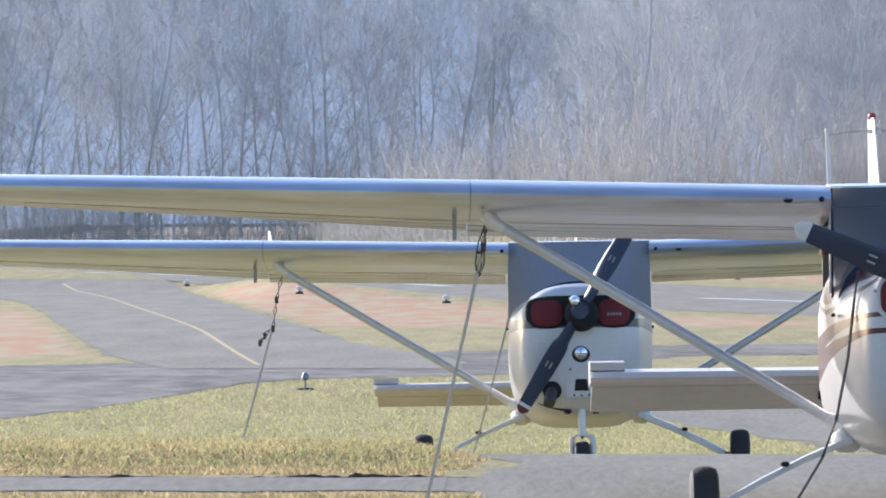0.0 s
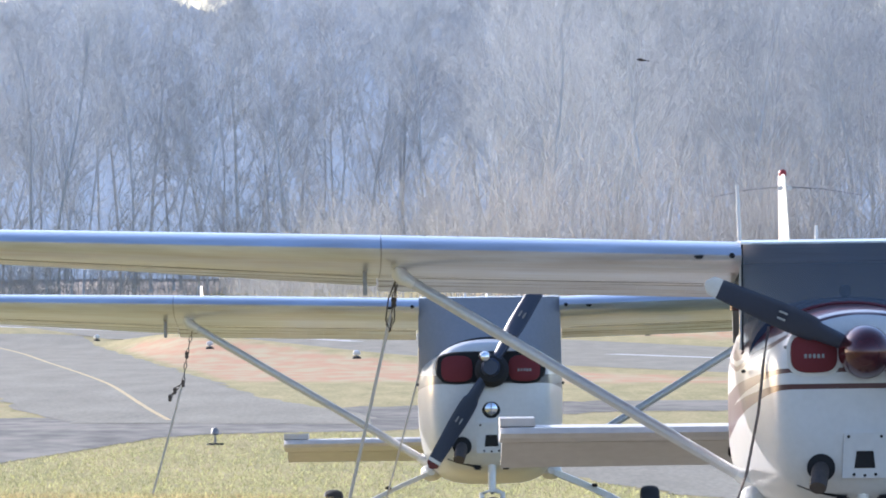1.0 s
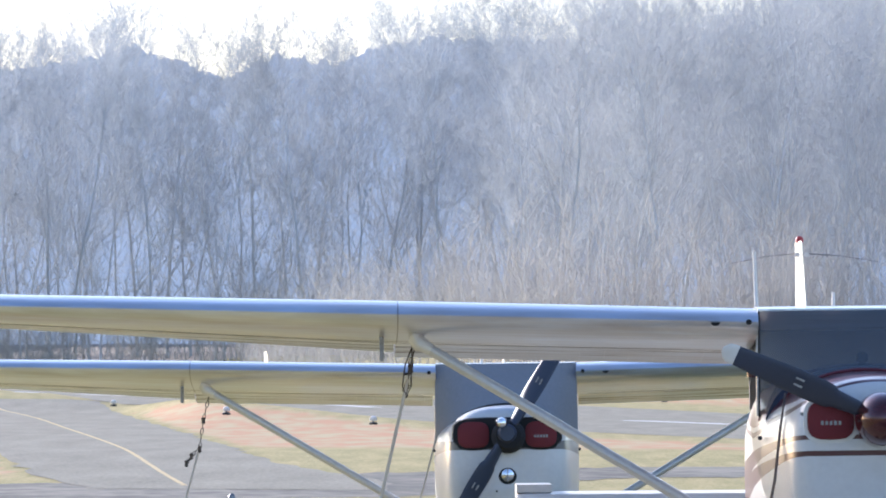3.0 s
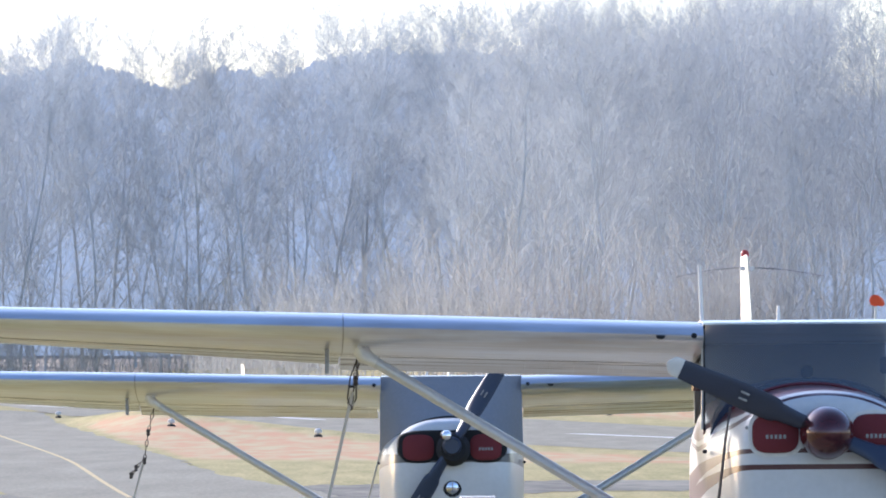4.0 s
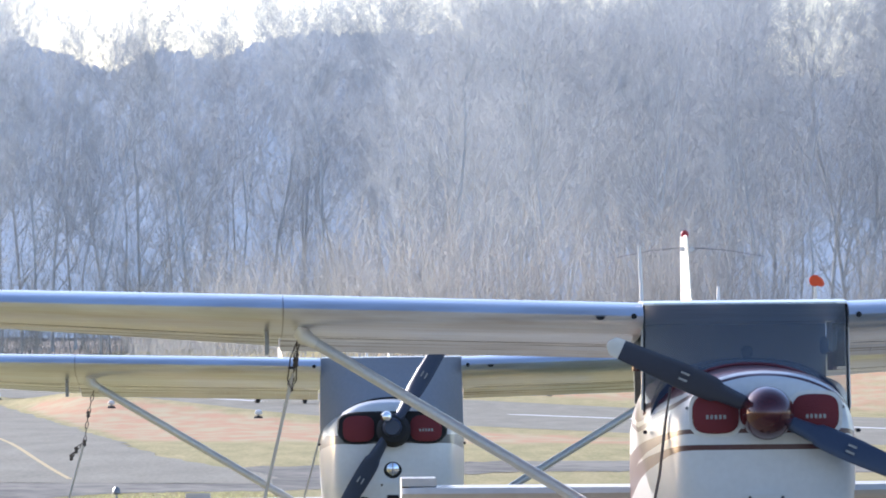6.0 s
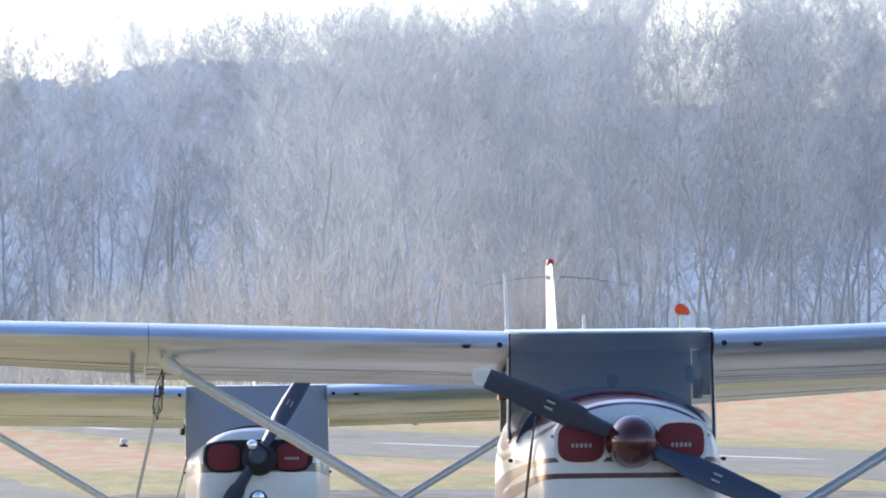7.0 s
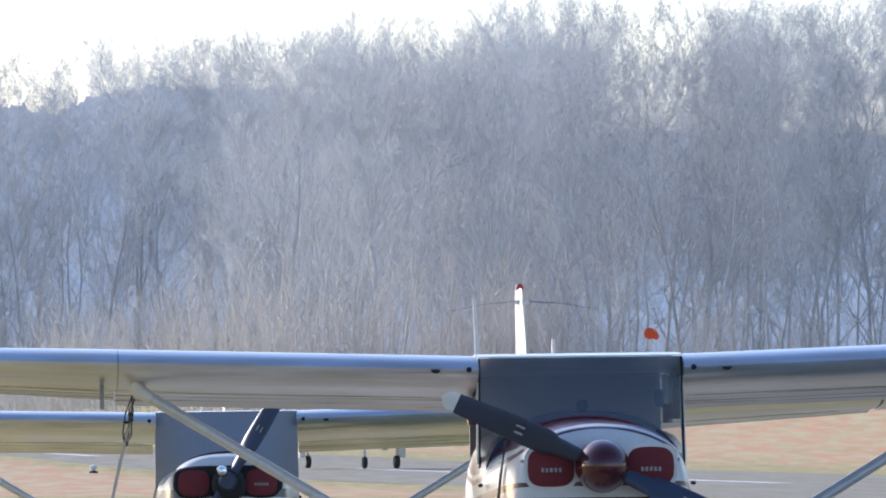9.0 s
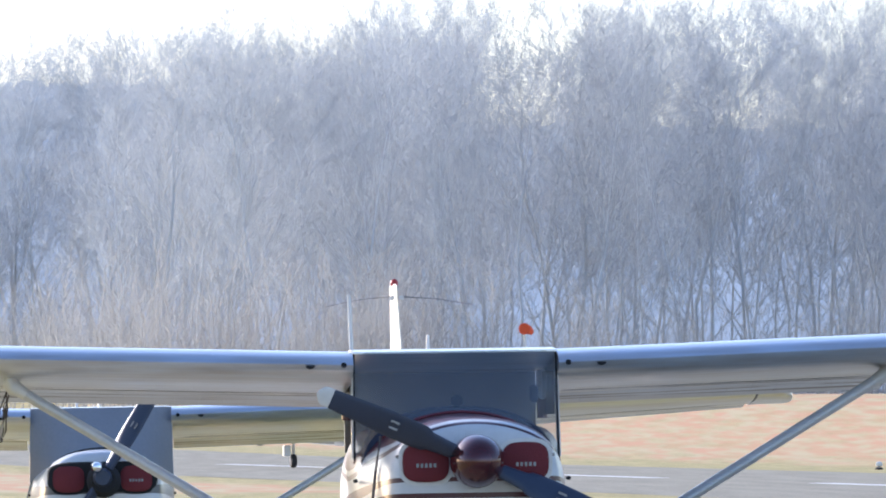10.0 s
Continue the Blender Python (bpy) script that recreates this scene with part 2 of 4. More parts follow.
def part(name, bm, mat, parent=None, label="", smooth=True):
    """Links a bmesh as one mesh object under a thing or a part."""
    me = bpy.data.meshes.new(name)
    bmesh.ops.recalc_face_normals(bm, faces=bm.faces[:])
    if smooth:
        for f in bm.faces:
            f.smooth = True
        for e in bm.edges:
            if len(e.link_faces) == 2 and e.calc_face_angle(0.0) > 0.7:
                e.smooth = False
    bm.to_mesh(me)
    bm.free()
    me.materials.append(mat)
    ob = new(name, me)
    ob.parent = parent
    return tagged(ob, label)


def empty(name, m, label, category, group=""):
    ob = new(name)
    ob.empty_display_size = 0.3
    ob.matrix_world = m
    return tagged(ob, label, category, group)


def loft(rings, cap=True, closed=True, bm=None):
    """Rings of equal length joined by quads."""
    bm = bm or bmesh.new()
    vs = [[bm.verts.new(p) for p in r] for r in rings]
    k = len(rings[0])
    for a, b in zip(vs, vs[1:]):
        for i in range(k if closed else k - 1):
            j = (i + 1) % k
            bm.faces.new((a[i], a[j], b[j], b[i]))
    if cap and k > 2:
        bm.faces.new(vs[0][::-1])
        bm.faces.new(vs[-1])
    return bm


def tube(points, radii, sides=8, bm=None, cap=True):
    """A round bar along points."""
    pts = [Vector(p) for p in points]
    if not isinstance(radii, (list, tuple)):
        radii = [radii] * len(pts)
    rings = []
    for i, p in enumerate(pts):
        d = (pts[min(i + 1, len(pts) - 1)] - pts[max(i - 1, 0)]).normalized()
        u = d.cross(Vector((0, 0, 1)) if abs(d.z) < 0.9 else Vector((1, 0, 0))).normalized()
        w = d.cross(u)
        rings.append([p + (u * math.cos(a) + w * math.sin(a)) * radii[i]
                      for a in (2 * math.pi * k / sides for k in range(sides))])
    return loft(rings, cap, True, bm)


def box(cx, cy, cz, sx, sy, sz, bevel=0.0, bm=None):
    bm2 = bmesh.new()
    bmesh.ops.create_cube(bm2, size=1)
    for v in bm2.verts:
        v.co = Vector((v.co.x * sx + cx, v.co.y * sy + cy, v.co.z * sz + cz))
    if bevel:
        bmesh.ops.bevel(bm2, geom=bm2.edges[:], offset=bevel, segments=2, affect="EDGES")
    if bm is None:
        return bm2
    me = bpy.data.meshes.new("tmp")
    bm2.to_mesh(me)
    bm2.free()
    bm.from_mesh(me)
    bpy.data.meshes.remove(me)
    return bm


def revolve(profile, axis_point, axis="y", sides=24, bm=None):
    """profile: (along, radius) pairs round an axis through a point."""
    c = Vector(axis_point)
    rings = []
    for s, r in profile:
        ring = []
        for k in range(sides):
            a = 2 * math.pi * k / sides
            p, q = r * math.cos(a), r * math.sin(a)
            ring.append(c + (Vector((p, s, q)) if axis == "y" else Vector((s, p, q)) if axis == "x" else Vector((p, q, s))))
        rings.append(ring)
    return loft(rings, True, True, bm)


def oval(y, hw, lo, hi, power=2.6, cx=0.0, n=36):
    """A superellipse ring across the aircraft at y."""
    cz, hz = (lo + hi) / 2, (hi - lo) / 2
    out = []
    for k in range(n):
        a = 2 * math.pi * k / n
        c, s = math.cos(a), math.sin(a)
        out.append(Vector((cx + hw * math.copysign(abs(c) ** (2 / power), c), y,
                           cz + hz * math.copysign(abs(s) ** (2 / power), s))))
    return out


def hull(y, hw, lo, mid, hi, top=2.3, low=3.2, n=40):
    """A ring that is widest at mid, with rounder shoulders above than below."""
    out = []
    for k in range(n):
        a = 2 * math.pi * k / n
        c, s = math.cos(a), math.sin(a)
        p, h = (top, hi - mid) if s >= 0 else (low, mid - lo)
        out.append(Vector((hw * math.copysign(abs(c) ** (2 / p), c), y, mid + h * math.copysign(abs(s) ** (2 / p), s))))
    return out


def smooth01(t):
    t = min(1.0, max(0.0, t))
    return t * t * (3 - 2 * t)


# ---------------------------------------------------------------- ground
RUN = 0.1917        # the runway leans to the left with distance: x = q - RUN * y


def along(table, t):
    """A smooth line through a few plan points."""
    if t <= table[0][0]:
        return table[0][1]
    for i, ((a, va), (b, vb)) in enumerate(zip(table, table[1:])):
        if t <= b:
            (p, vp), (q, vq) = table[max(0, i - 1)], table[min(len(table) - 1, i + 2)]
            h, f = b - a, (t - a) / (b - a)
            ma, mb = (vb - vp) / (b - p) * h, (vq - va) / (q - a) * h
            return ((2 * f ** 3 - 3 * f ** 2 + 1) * va + (f ** 3 - 2 * f ** 2 + f) * ma
                    + (3 * f ** 2 - 2 * f ** 3) * vb + (f ** 3 - f ** 2) * mb)
    return table[-1][1]


def ragged(x, y, size=1.0, amount=0.3):
    return amount * noise.noise(Vector((x / size, y / size, 3.1)))


# edges and centre line of the connector: distance and offset
CON_LEFT = [(108, -5.8), (114, -6.7), (133, -8.8), (203, -14.8), (237, -18.3), (345, -34)]
CON_RIGHT = [(108, -1.5), (118, -1.8), (133, -3.9), (178, -7.2), (267, -13.8), (345, -21)]
CON_LINE = [(112, -4.7), (129, -6.0), (158, -8.2), (198, -11.5), (251, -16.0), (285, -19.9), (330, -26)]


LEVELS = [(-60, 0.0), (43, 0.0), (50, 0.15), (53, 0.15), (58.8, -0.25), (63, -0.32), (80, -0.34), (110, -0.15), (150, 0.0),
          (240, 0.0), (340, 0.3), (600, 0.5), (3000, 0.5)]


def level(x, y):
    """Height of the field."""
    z = LEVELS[-1][1]
    for (y0, z0), (y1, z1) in zip(LEVELS, LEVELS[1:]):
        if y <= y1:
            z = z0 + (z1 - z0) * smooth01((y - y0) / (y1 - y0))
            break
    q = x + RUN * y
    z += 0.09 * smooth01((-0.6 - x) / 0.8) * smooth01((y - 49.5) / 1.5) * smooth01((58.5 - y) / 3)
    # a swell in the field hides the far half of the runway
    z += 0.62 * smooth01((y - 195) / 60) * smooth01((q - 18) / 14) * smooth01((42 - q) / 4) * max(smooth01((x - along(CON_RIGHT, y)) / 2.5), 0.85 * smooth01((y - 268) / 30))
    z += 2.3 * smooth01((q - 66) / 30) * smooth01((y - 120) / 80)
    return z


def sheet(name, xs, ys, mat, lift, label, category, place=lambda a, b: (a, b), inside=None, kind="structure"):
    """A surface that follows the field; place() maps its own grid to x, y."""
    bm = bmesh.new()
    grid = []
    for b in ys:
        row = []
        for a in xs:
            x, y = place(a, b)
            row.append(bm.verts.new((x, y, level(x, y) + lift)))
        grid.append(row)
    for r0, r1 in zip(grid, grid[1:]):
        for i in range(len(xs) - 1):
            bm.faces.new((r0[i], r0[i + 1], r1[i + 1], r1[i]))
    ob = part(name, bm, mat)
    return tagged(ob, label, category, kind=kind)


def steps(a, b, n):
    return [a + (b - a) * i / n for i in range(n + 1)]


def dryness(x, y):
    """How much bare orange soil and dead grass covers the field."""
    q = x + RUN * y
    if 44 < y < 66 and x < 1:
        return 0.44 * smooth01((61 - y) / 12)      # the verge is mixed with dead grass
    if q > 61:
        return 0.78 * smooth01((q - 64) / 6) * (0.35 + 0.65 * smooth01((x + 5) / 10))
    left, right = along(CON_LEFT, y), along(CON_RIGHT, y)
    if x > right:
        return smooth01((y - 146) / 14) * smooth01((x - right) / 0.6) * smooth01((40 - q) / 5)
    if x < left:
        return 0.95 * smooth01((left - x) / 0.4) * smooth01((x - left + 9) / 5) * smooth01((y - 112) / 14) * smooth01((215 - y) / 40)
    return 0.0


def ground_material():
    """Winter grass that gives way to dead grass and orange soil."""
    m = material("field_grass", (0.43, 0.345, 0.17), (0.235, 0.225, 0.09), 0.95, scale=1.6, fine=14.0, bump=0.4, stretch=(1, 0.12, 1), sharp=0.15, spec=0.1)
    n, l = m.node_tree.nodes, m.node_tree.links
    b = n["Principled BSDF"]
    grass = b.inputs["Base Color"].links[0].from_socket
    tc = n.new("ShaderNodeTexCoord")
    no, soil = n.new("ShaderNodeTexNoise"), n.new("ShaderNodeTexNoise")
    no.inputs["Scale"].default_value, no.inputs["Detail"].default_value = 1.1, 12
    soil.inputs["Scale"].default_value, soil.inputs["Detail"].default_value = 1.3, 12
    mp = n.new("ShaderNodeMapping")
    mp.inputs["Scale"].default_value = (1, 0.15, 1)
    l.new(tc.outputs["Object"], mp.inputs[0])
    for k in (no, soil):
        l.new(mp.outputs[0], k.inputs["Vector"])
    at_ = n.new("ShaderNodeAttribute")
    at_.attribute_name = "dry"
    ad = n.new("ShaderNodeMath")
    ad.operation = "ADD"
    l.new(at_.outputs["Fac"], ad.inputs[0])
    l.new(no.outputs[0], ad.inputs[1])
    mr = n.new("ShaderNodeMapRange")
    mr.inputs[1].default_value, mr.inputs[2].default_value = 0.9, 1.35
    l.new(ad.outputs[0], mr.inputs[0])
    ramp = n.new("ShaderNodeValToRGB")
    ramp.color_ramp.elements[0].position, ramp.color_ramp.elements[0].color = 0.40, (0.45, 0.255, 0.145, 1)
    ramp.color_ramp.elements[1].position, ramp.color_ramp.elements[1].color = 0.60, (0.42, 0.34, 0.20, 1)
    l.new(soil.outputs[0], ramp.inputs[0])
    mx = n.new("ShaderNodeMix")
    mx.data_type = "RGBA"
    l.new(mr.outputs[0], mx.inputs[0])
    l.new(grass, mx.inputs[6])
    l.new(ramp.outputs[0], mx.inputs[7])
    l.new(mx.outputs[2], b.inputs["Base Color"])
    return m


ground = sheet("ground", [-3500, -1200, -500, -250] + steps(-150, -15, 45) + steps(-14.6, 14.6, 73) + steps(15, 150, 45) + [250, 500, 1200, 3500],
      [-3000, -800, -200, -60] + steps(-20, 40, 12) + steps(41, 66, 50) + steps(68, 160, 46) + steps(165, 450, 80) + [500, 560, 620, 700, 900, 1500, 3500],
      ground_material(), 0.0, "winter grass field, yellow-green with orange bare patches", "ground")
dry = ground.data.attributes.new("dry", "FLOAT", "POINT")
for i, v in enumerate(ground.data.vertices):
    dry.data[i].value = dryness(v.co.x, v.co.y)


# the taxiway that crosses behind the parked aircraft
TAXI_NEAR = [(-60, 62), (-20, 72), (-6.6, 85), (-4.1, 101), (-0.8, 106), (1.5, 119), (5, 122), (40, 118)]
TAXI_FAR = [(-60, 100), (-20, 107), (-8.7, 112), (-5.1, 117), (-1, 126), (5, 132), (40, 128)]
sheet("taxiway", steps(-60, -10, 50) + steps(-9.9, 8, 220) + steps(8.5, 40, 40), steps(0, 1, 8), ASPHALT_OLD, 0.006, "dark patched asphalt taxiway crossing the field", "taxiway",
      place=lambda a, b: (a, along(TAXI_NEAR, a) * (1 - b) + along(TAXI_FAR, a) * b + ragged(a, b, 1.3, 0.9) + ragged(a, 5 * b, 0.35, 1.2)))
# the connector that bends away to the runway
sheet("connector_taxiway", steps(0, 1, 8), steps(109, 285, 90), ASPHALT, 0.011, "grey asphalt connector bending away to the runway", "taxiway",
      place=lambda a, b: (along(CON_LEFT, b) * (1 - a) + along(CON_RIGHT, b) * a + ragged(a * 0.3, b, 9.0, 0.2) + ragged(a * 4, b, 2.2, 0.25), b))
sheet("yellow_line", [-0.04, 0, 0.04], steps(112, 280, 120), YELLOW_LINE, 0.016, "worn yellow taxiway centre line", "road marking",
      place=lambda a, b: (along(CON_LINE, b) + a * (0.8 + b / 400), b))
# the runway and its broken centre line
sheet("runway", [40.2, 45, 50.9, 56, 61.5], steps(60, 700, 160), ASPHALT, 0.007, "grey asphalt runway running away into the distance", "runway",
      place=lambda a, b: (a - RUN * b + ragged(a, b, 6.0, 0.25), b))
for k in range(16):
    y0 = 87.3 + 33.75 * k
    sheet("runway_dash", [50.55, 51.25], steps(y0, y0 + 19.45, 5), WHITE_LINE, 0.014, "white dash of the runway centre line", "road marking",
          place=lambda a, b: (a - RUN * b, b))
# parking apron under the aircraft
sheet("apron", [0, 0.004, 0.01, 0.02] + steps(0.03, 1, 30), steps(12, 40, 10) + steps(40.2, 57.6, 180), ASPHALT, 0.005, "grey worn asphalt parking apron", "apron",
      place=lambda a, b: ((-0.52 - 0.2 * smooth01((b - 52) / 4) + 0.2 * smooth01((b - 49.5) / 1.2) * smooth01((52.5 - b) / 3) - 0.4 * smooth01((b - 46.8) / 0.3) * smooth01((48.45 - b) / 0.3) + ragged(1, b, 2.5, 0.25) + ragged(2, b, 0.25, 0.05)) * (1 - a) + 40 * a,
                          b + (ragged(a * 40, 1, 0.5, 0.12) if b > 57.5 else 0)))
sheet("apron_path", steps(-45, -8, 40) + steps(-7.95, -0.78, 150), steps(46.9, 48.35, 6), ASPHALT, 0.0075, "narrow grey asphalt strip through the grass", "path",
      place=lambda a, b: (a, b + ragged(a, b, 0.9, 0.12) + ragged(a, b, 0.2, 0.08)))
sheet("back_apron", steps(0, 1, 30), steps(66, 99, 40), ASPHALT, 0.006, "grey asphalt behind the parked aircraft", "apron",
      place=lambda a, b: ((1.0 + (85 - b) * 0.136) * (1 - a) + 40 * a + (ragged(a, b, 1.1, 0.5) if a < 0.02 else 0), b))


def tufts(name, n, region, mat, label, tall):
    """Grass blades in small clumps, scattered where region() allows."""
    verts, faces = [], []
    rnd = random.Random(7)
    while len(faces) < n:
        x, y = region(rnd)
        if x is None:
            continue
        z = level(x, y)
        for _ in range(3):
            a = rnd.uniform(0, math.pi)
            h = tall * (0.35 + 1.3 * rnd.random() ** 2)
            w = 0.004 + 0.005 * rnd.random()
            dx, dy = math.cos(a) * w, math.sin(a) * w
            ox, oy = x + rnd.uniform(-0.07, 0.07), y + rnd.uniform(-0.07, 0.07)
            i = len(verts)
            verts += [(ox - dx, oy - dy, z - 0.01), (ox + dx, oy + dy, z - 0.01),
                      (ox + rnd.uniform(-0.05, 0.05), oy + rnd.uniform(-0.05, 0.05), z + h)]
            faces.append((i, i + 1, i + 2))
    me = bpy.data.meshes.new(name)
    me.from_pydata(verts, [], faces)
    me.materials.append(mat)
    tagged(new(name, me), label, "grass", kind="stuff")


def verge(rnd):
    y = 49.5 + 54.5 * rnd.random() ** 1.1
    x = rnd.uniform(-0.075 * y - 0.5, 0.045 * y + 1 if y > 58 else -0.8)
    if y > along(TAXI_NEAR, x) - 0.6 or (y > 66 and x > 1.0 + (85 - y) * 0.136 - 0.15):
        return None, None
    return x, y


def verge_near(rnd):
    y, x = 44 + 19 * rnd.random(), rnd.uniform(-4.9, -0.5)
    if 46.6 < y < 48.75 or rnd.random() < smooth01((y - 49) / 11) or (y < 57.5 and x > -0.72 + ragged(2, y, 0.6, 0.25)):
        return None, None
    return x, y


tufts("grass_tufts", 150000, verge, TUFT, "short winter grass blades, yellow-green", 0.028)
tufts("verge_tufts", 60000, verge_near, TUFT_DRY, "dry grass blades along the asphalt strip", 0.028)


# ---------------------------------------------------------------- parked high-wing aircraft
def airfoil(x, y0, z0, chord, angle, lo, hi, n=9, bend=0.0):
    """Ring of a wing section between the chord fractions lo and hi; it drops aft by angle degrees."""
    def pt(f, side):
        t = 0.6 * (0.2969 * math.sqrt(f) - 0.126 * f - 0.3516 * f * f + 0.2843 * f ** 3 - 0.1036 * f ** 4)
        camber = 0.02 * (2 * 0.4 * f - f * f) / 0.16 if f < 0.4 else 0.02 * ((1 - 0.8) + 0.8 * f - f * f) / 0.36
        h = (camber + side * t * 1.0) * chord
        s = f * chord
        a = radians(angle)
        y, z = s * math.cos(a) + h * math.sin(a), -s * math.sin(a) + h * math.cos(a)
        if bend:
            hy, hz = lo * chord * math.cos(a), -lo * chord * math.sin(a)
            b = radians(bend)
            dy, dz = y - hy, z - hz
            y, z = hy + dy * math.cos(b) + dz * math.sin(b), hz - dy * math.sin(b) + dz * math.cos(b)
        return Vector((x, y0 + y, z0 + z))
    fs = [lo + (hi - lo) * (i / n) ** (2 if lo == 0 else 1) for i in range(n + 1)]
    return [pt(f, 1) for f in reversed(fs)] + [pt(f, -1) for f in (fs[1:] if lo == 0 else fs)]


DIHEDRAL = [1.45]
WZ, WY = 1.955, 1.45      # wing leading edge at the root: height and distance behind the propeller


def wing_at(ax):
    """y, z, chord and angle of the wing at the distance ax from the middle."""
    if ax < 2.64:
        c, y = 1.63, WY
    else:
        f = (ax - 2.64) / 2.86
        c, y = 1.63 - 0.51 * f, WY + 0.12 * f
    return y, WZ + (ax - 0.58) * math.tan(radians(DIHEDRAL[0])), c, 6.5 - 2.2 * max(0, (ax - 2.64) / 2.86)


def add_wing(plane, s, front):
    rings = [airfoil(s * ax, *wing_at(ax), 0.0, 0.74) for ax in (0.585, 1.2, 1.9, 2.62, 2.66, 3.6, 4.6, 5.48)]
    w_tip = []
    for ax, dy, dz, k in ((5.50, 0.0, 0.0, 1.0), (5.62, 0.03, -0.004, 0.97), (5.72, 0.09, -0.014, 0.90), (5.79, 0.20, -0.03, 0.76), (5.82, 0.34, -0.045, 0.55)):
        y, z, c, a = wing_at(ax)
        w_tip.append(airfoil(s * ax, y + dy, z + dz, c * k, a, 0.0, 0.995))
    part("wing_tip", loft(w_tip), WING, plane)
    w = part("wing", loft(rings), WING, plane)
    for nm, a0, a1, bend in (("flap", 0.62, 2.635, 8.0), ("aileron", 2.645, 5.46, 4.0)):
        fl = part(nm, loft([airfoil(s * ax, *wing_at(ax), 0.75, 0.995, bend=bend) for ax in (a0, (a0 + a1) / 2, a1)]), WING, w)
        # stiffening ribs under the control surface
        n = 14 if nm == "flap" else 18
        for i in range(n):
            ax = a0 + (a1 - a0) * (i + 0.5) / n
            yy, zz, cc, aa = wing_at(ax)
            r = airfoil(0, yy, zz, cc, aa, 0.75, 0.99, bend=bend)
            p, q = r[len(r) // 2 + 1], r[-2]
            part("rib", tube([(s * ax, p.y, p.z - 0.002), (s * ax, q.y, q.z - 0.002)], 0.0018, 4), WING, fl)
    # leading edge seam, cuff of the strut, inspection covers, landing and stall openings
    part("seam", loft([[v + Vector((0, -0.002, 0)) for v in airfoil(s * ax, *wing_at(2.63), 0.0, 0.7)] for ax in (2.628, 2.634)]), STEEL, w)
    yy, zz, cc, aa = wing_at(0.8)
    for ax, r, half in ((0.64, 0.016, False), (0.83, 0.026, True)):
        ring = [Vector((s * ax + r * math.cos(t), 0, r * math.sin(t) * (0.75 if half else 1)))
                for t in (math.pi * (1 if half else 2) * k / 14 + (math.pi if half else 0) for k in range(15 if half else 14))]
        f0 = [Vector((v.x, WY - 0.012, WZ + v.z)) for v in ring]
        f1 = [Vector((v.x, WY + 0.06, WZ + v.z)) for v in ring]
        part("wing_hole", loft([f0, f1]), DARK, w)
    ys, zs, cs, _ = wing_at(2.52)
    # thin steel wedge below the wing, outboard of the strut
    part("wing_wedge", loft([[Vector((s * (2.72 + d), yy2, zs - 0.12 - h)) for d, h in ((-0.012, 0), (0.012, 0), (0.012, 0.14), (-0.012, 0.14))]
                          for yy2 in (ys + 0.55, ys + 0.68)]), STEEL, w)
    # dark lap seams that run along the underside
    for f, x0, x1 in ((0.66, 0.7, 5.2),):
        pts = []
        for i in range(12):
            ax = x0 + (x1 - x0) * i / 11
            r = airfoil(s * ax, *wing_at(ax), 0.0, f)
            pts.append(r[-1] + Vector((0, 0, -0.001)))
        part("lap_seam", tube(pts, 0.0013, 4), STEEL, w)
    # strut with fairings at both ends
    top, bot = Vector((s * 2.52, ys + 0.42, zs - 0.15)), Vector((s * 0.50, 1.95, 0.645))
    d = bot - top
    ring = lambda p, k: [p + Vector((-s * 0.016 * k * math.cos(t), 0.065 * k * math.sin(t), 0.028 * k * math.cos(t))) for t in (2 * math.pi * i / 14 for i in range(14))]
    st = part("wing_strut", loft([ring(top, 1.0), ring(top + d * 0.5, 1.0), ring(bot, 1.0)]), STRUT, plane)
    part("strut_fairing", loft([ring(top - d * 0.02 + Vector((-s * 0.02, 0, 0.03)), 1.9), ring(top + d * 0.005, 1.55), ring(top + d * 0.02, 1.22), ring(top + d * 0.04, 1.05)]), WHITE, st)
    part("strut_cuff", loft([ring(bot - d * 0.05, 1.12), ring(bot - d * 0.01, 1.5), ring(bot + d * 0.02, 1.9)]), WHITE, st)


def add_wheel(plane, x, y, z, r, width, name="main_wheel"):
    prof = [(-0.5, 0.55), (-0.5, 0.80), (-0.42, 0.93), (-0.2, 0.99), (0, 1.0), (0.2, 0.99), (0.42, 0.93), (0.5, 0.80), (0.5, 0.55)]
    w = part(name, revolve([(a * width, b * r) for a, b in prof], (x, y, z), "x", 28), RUBBER, plane)
    part("wheel_rim", revolve([(-0.44 * width, 0.2 * r), (-0.46 * width, 0.53 * r), (0.46 * width, 0.53 * r), (0.44 * width, 0.2 * r)], (x, y, z), "x", 20), WHITE, w)
    return w


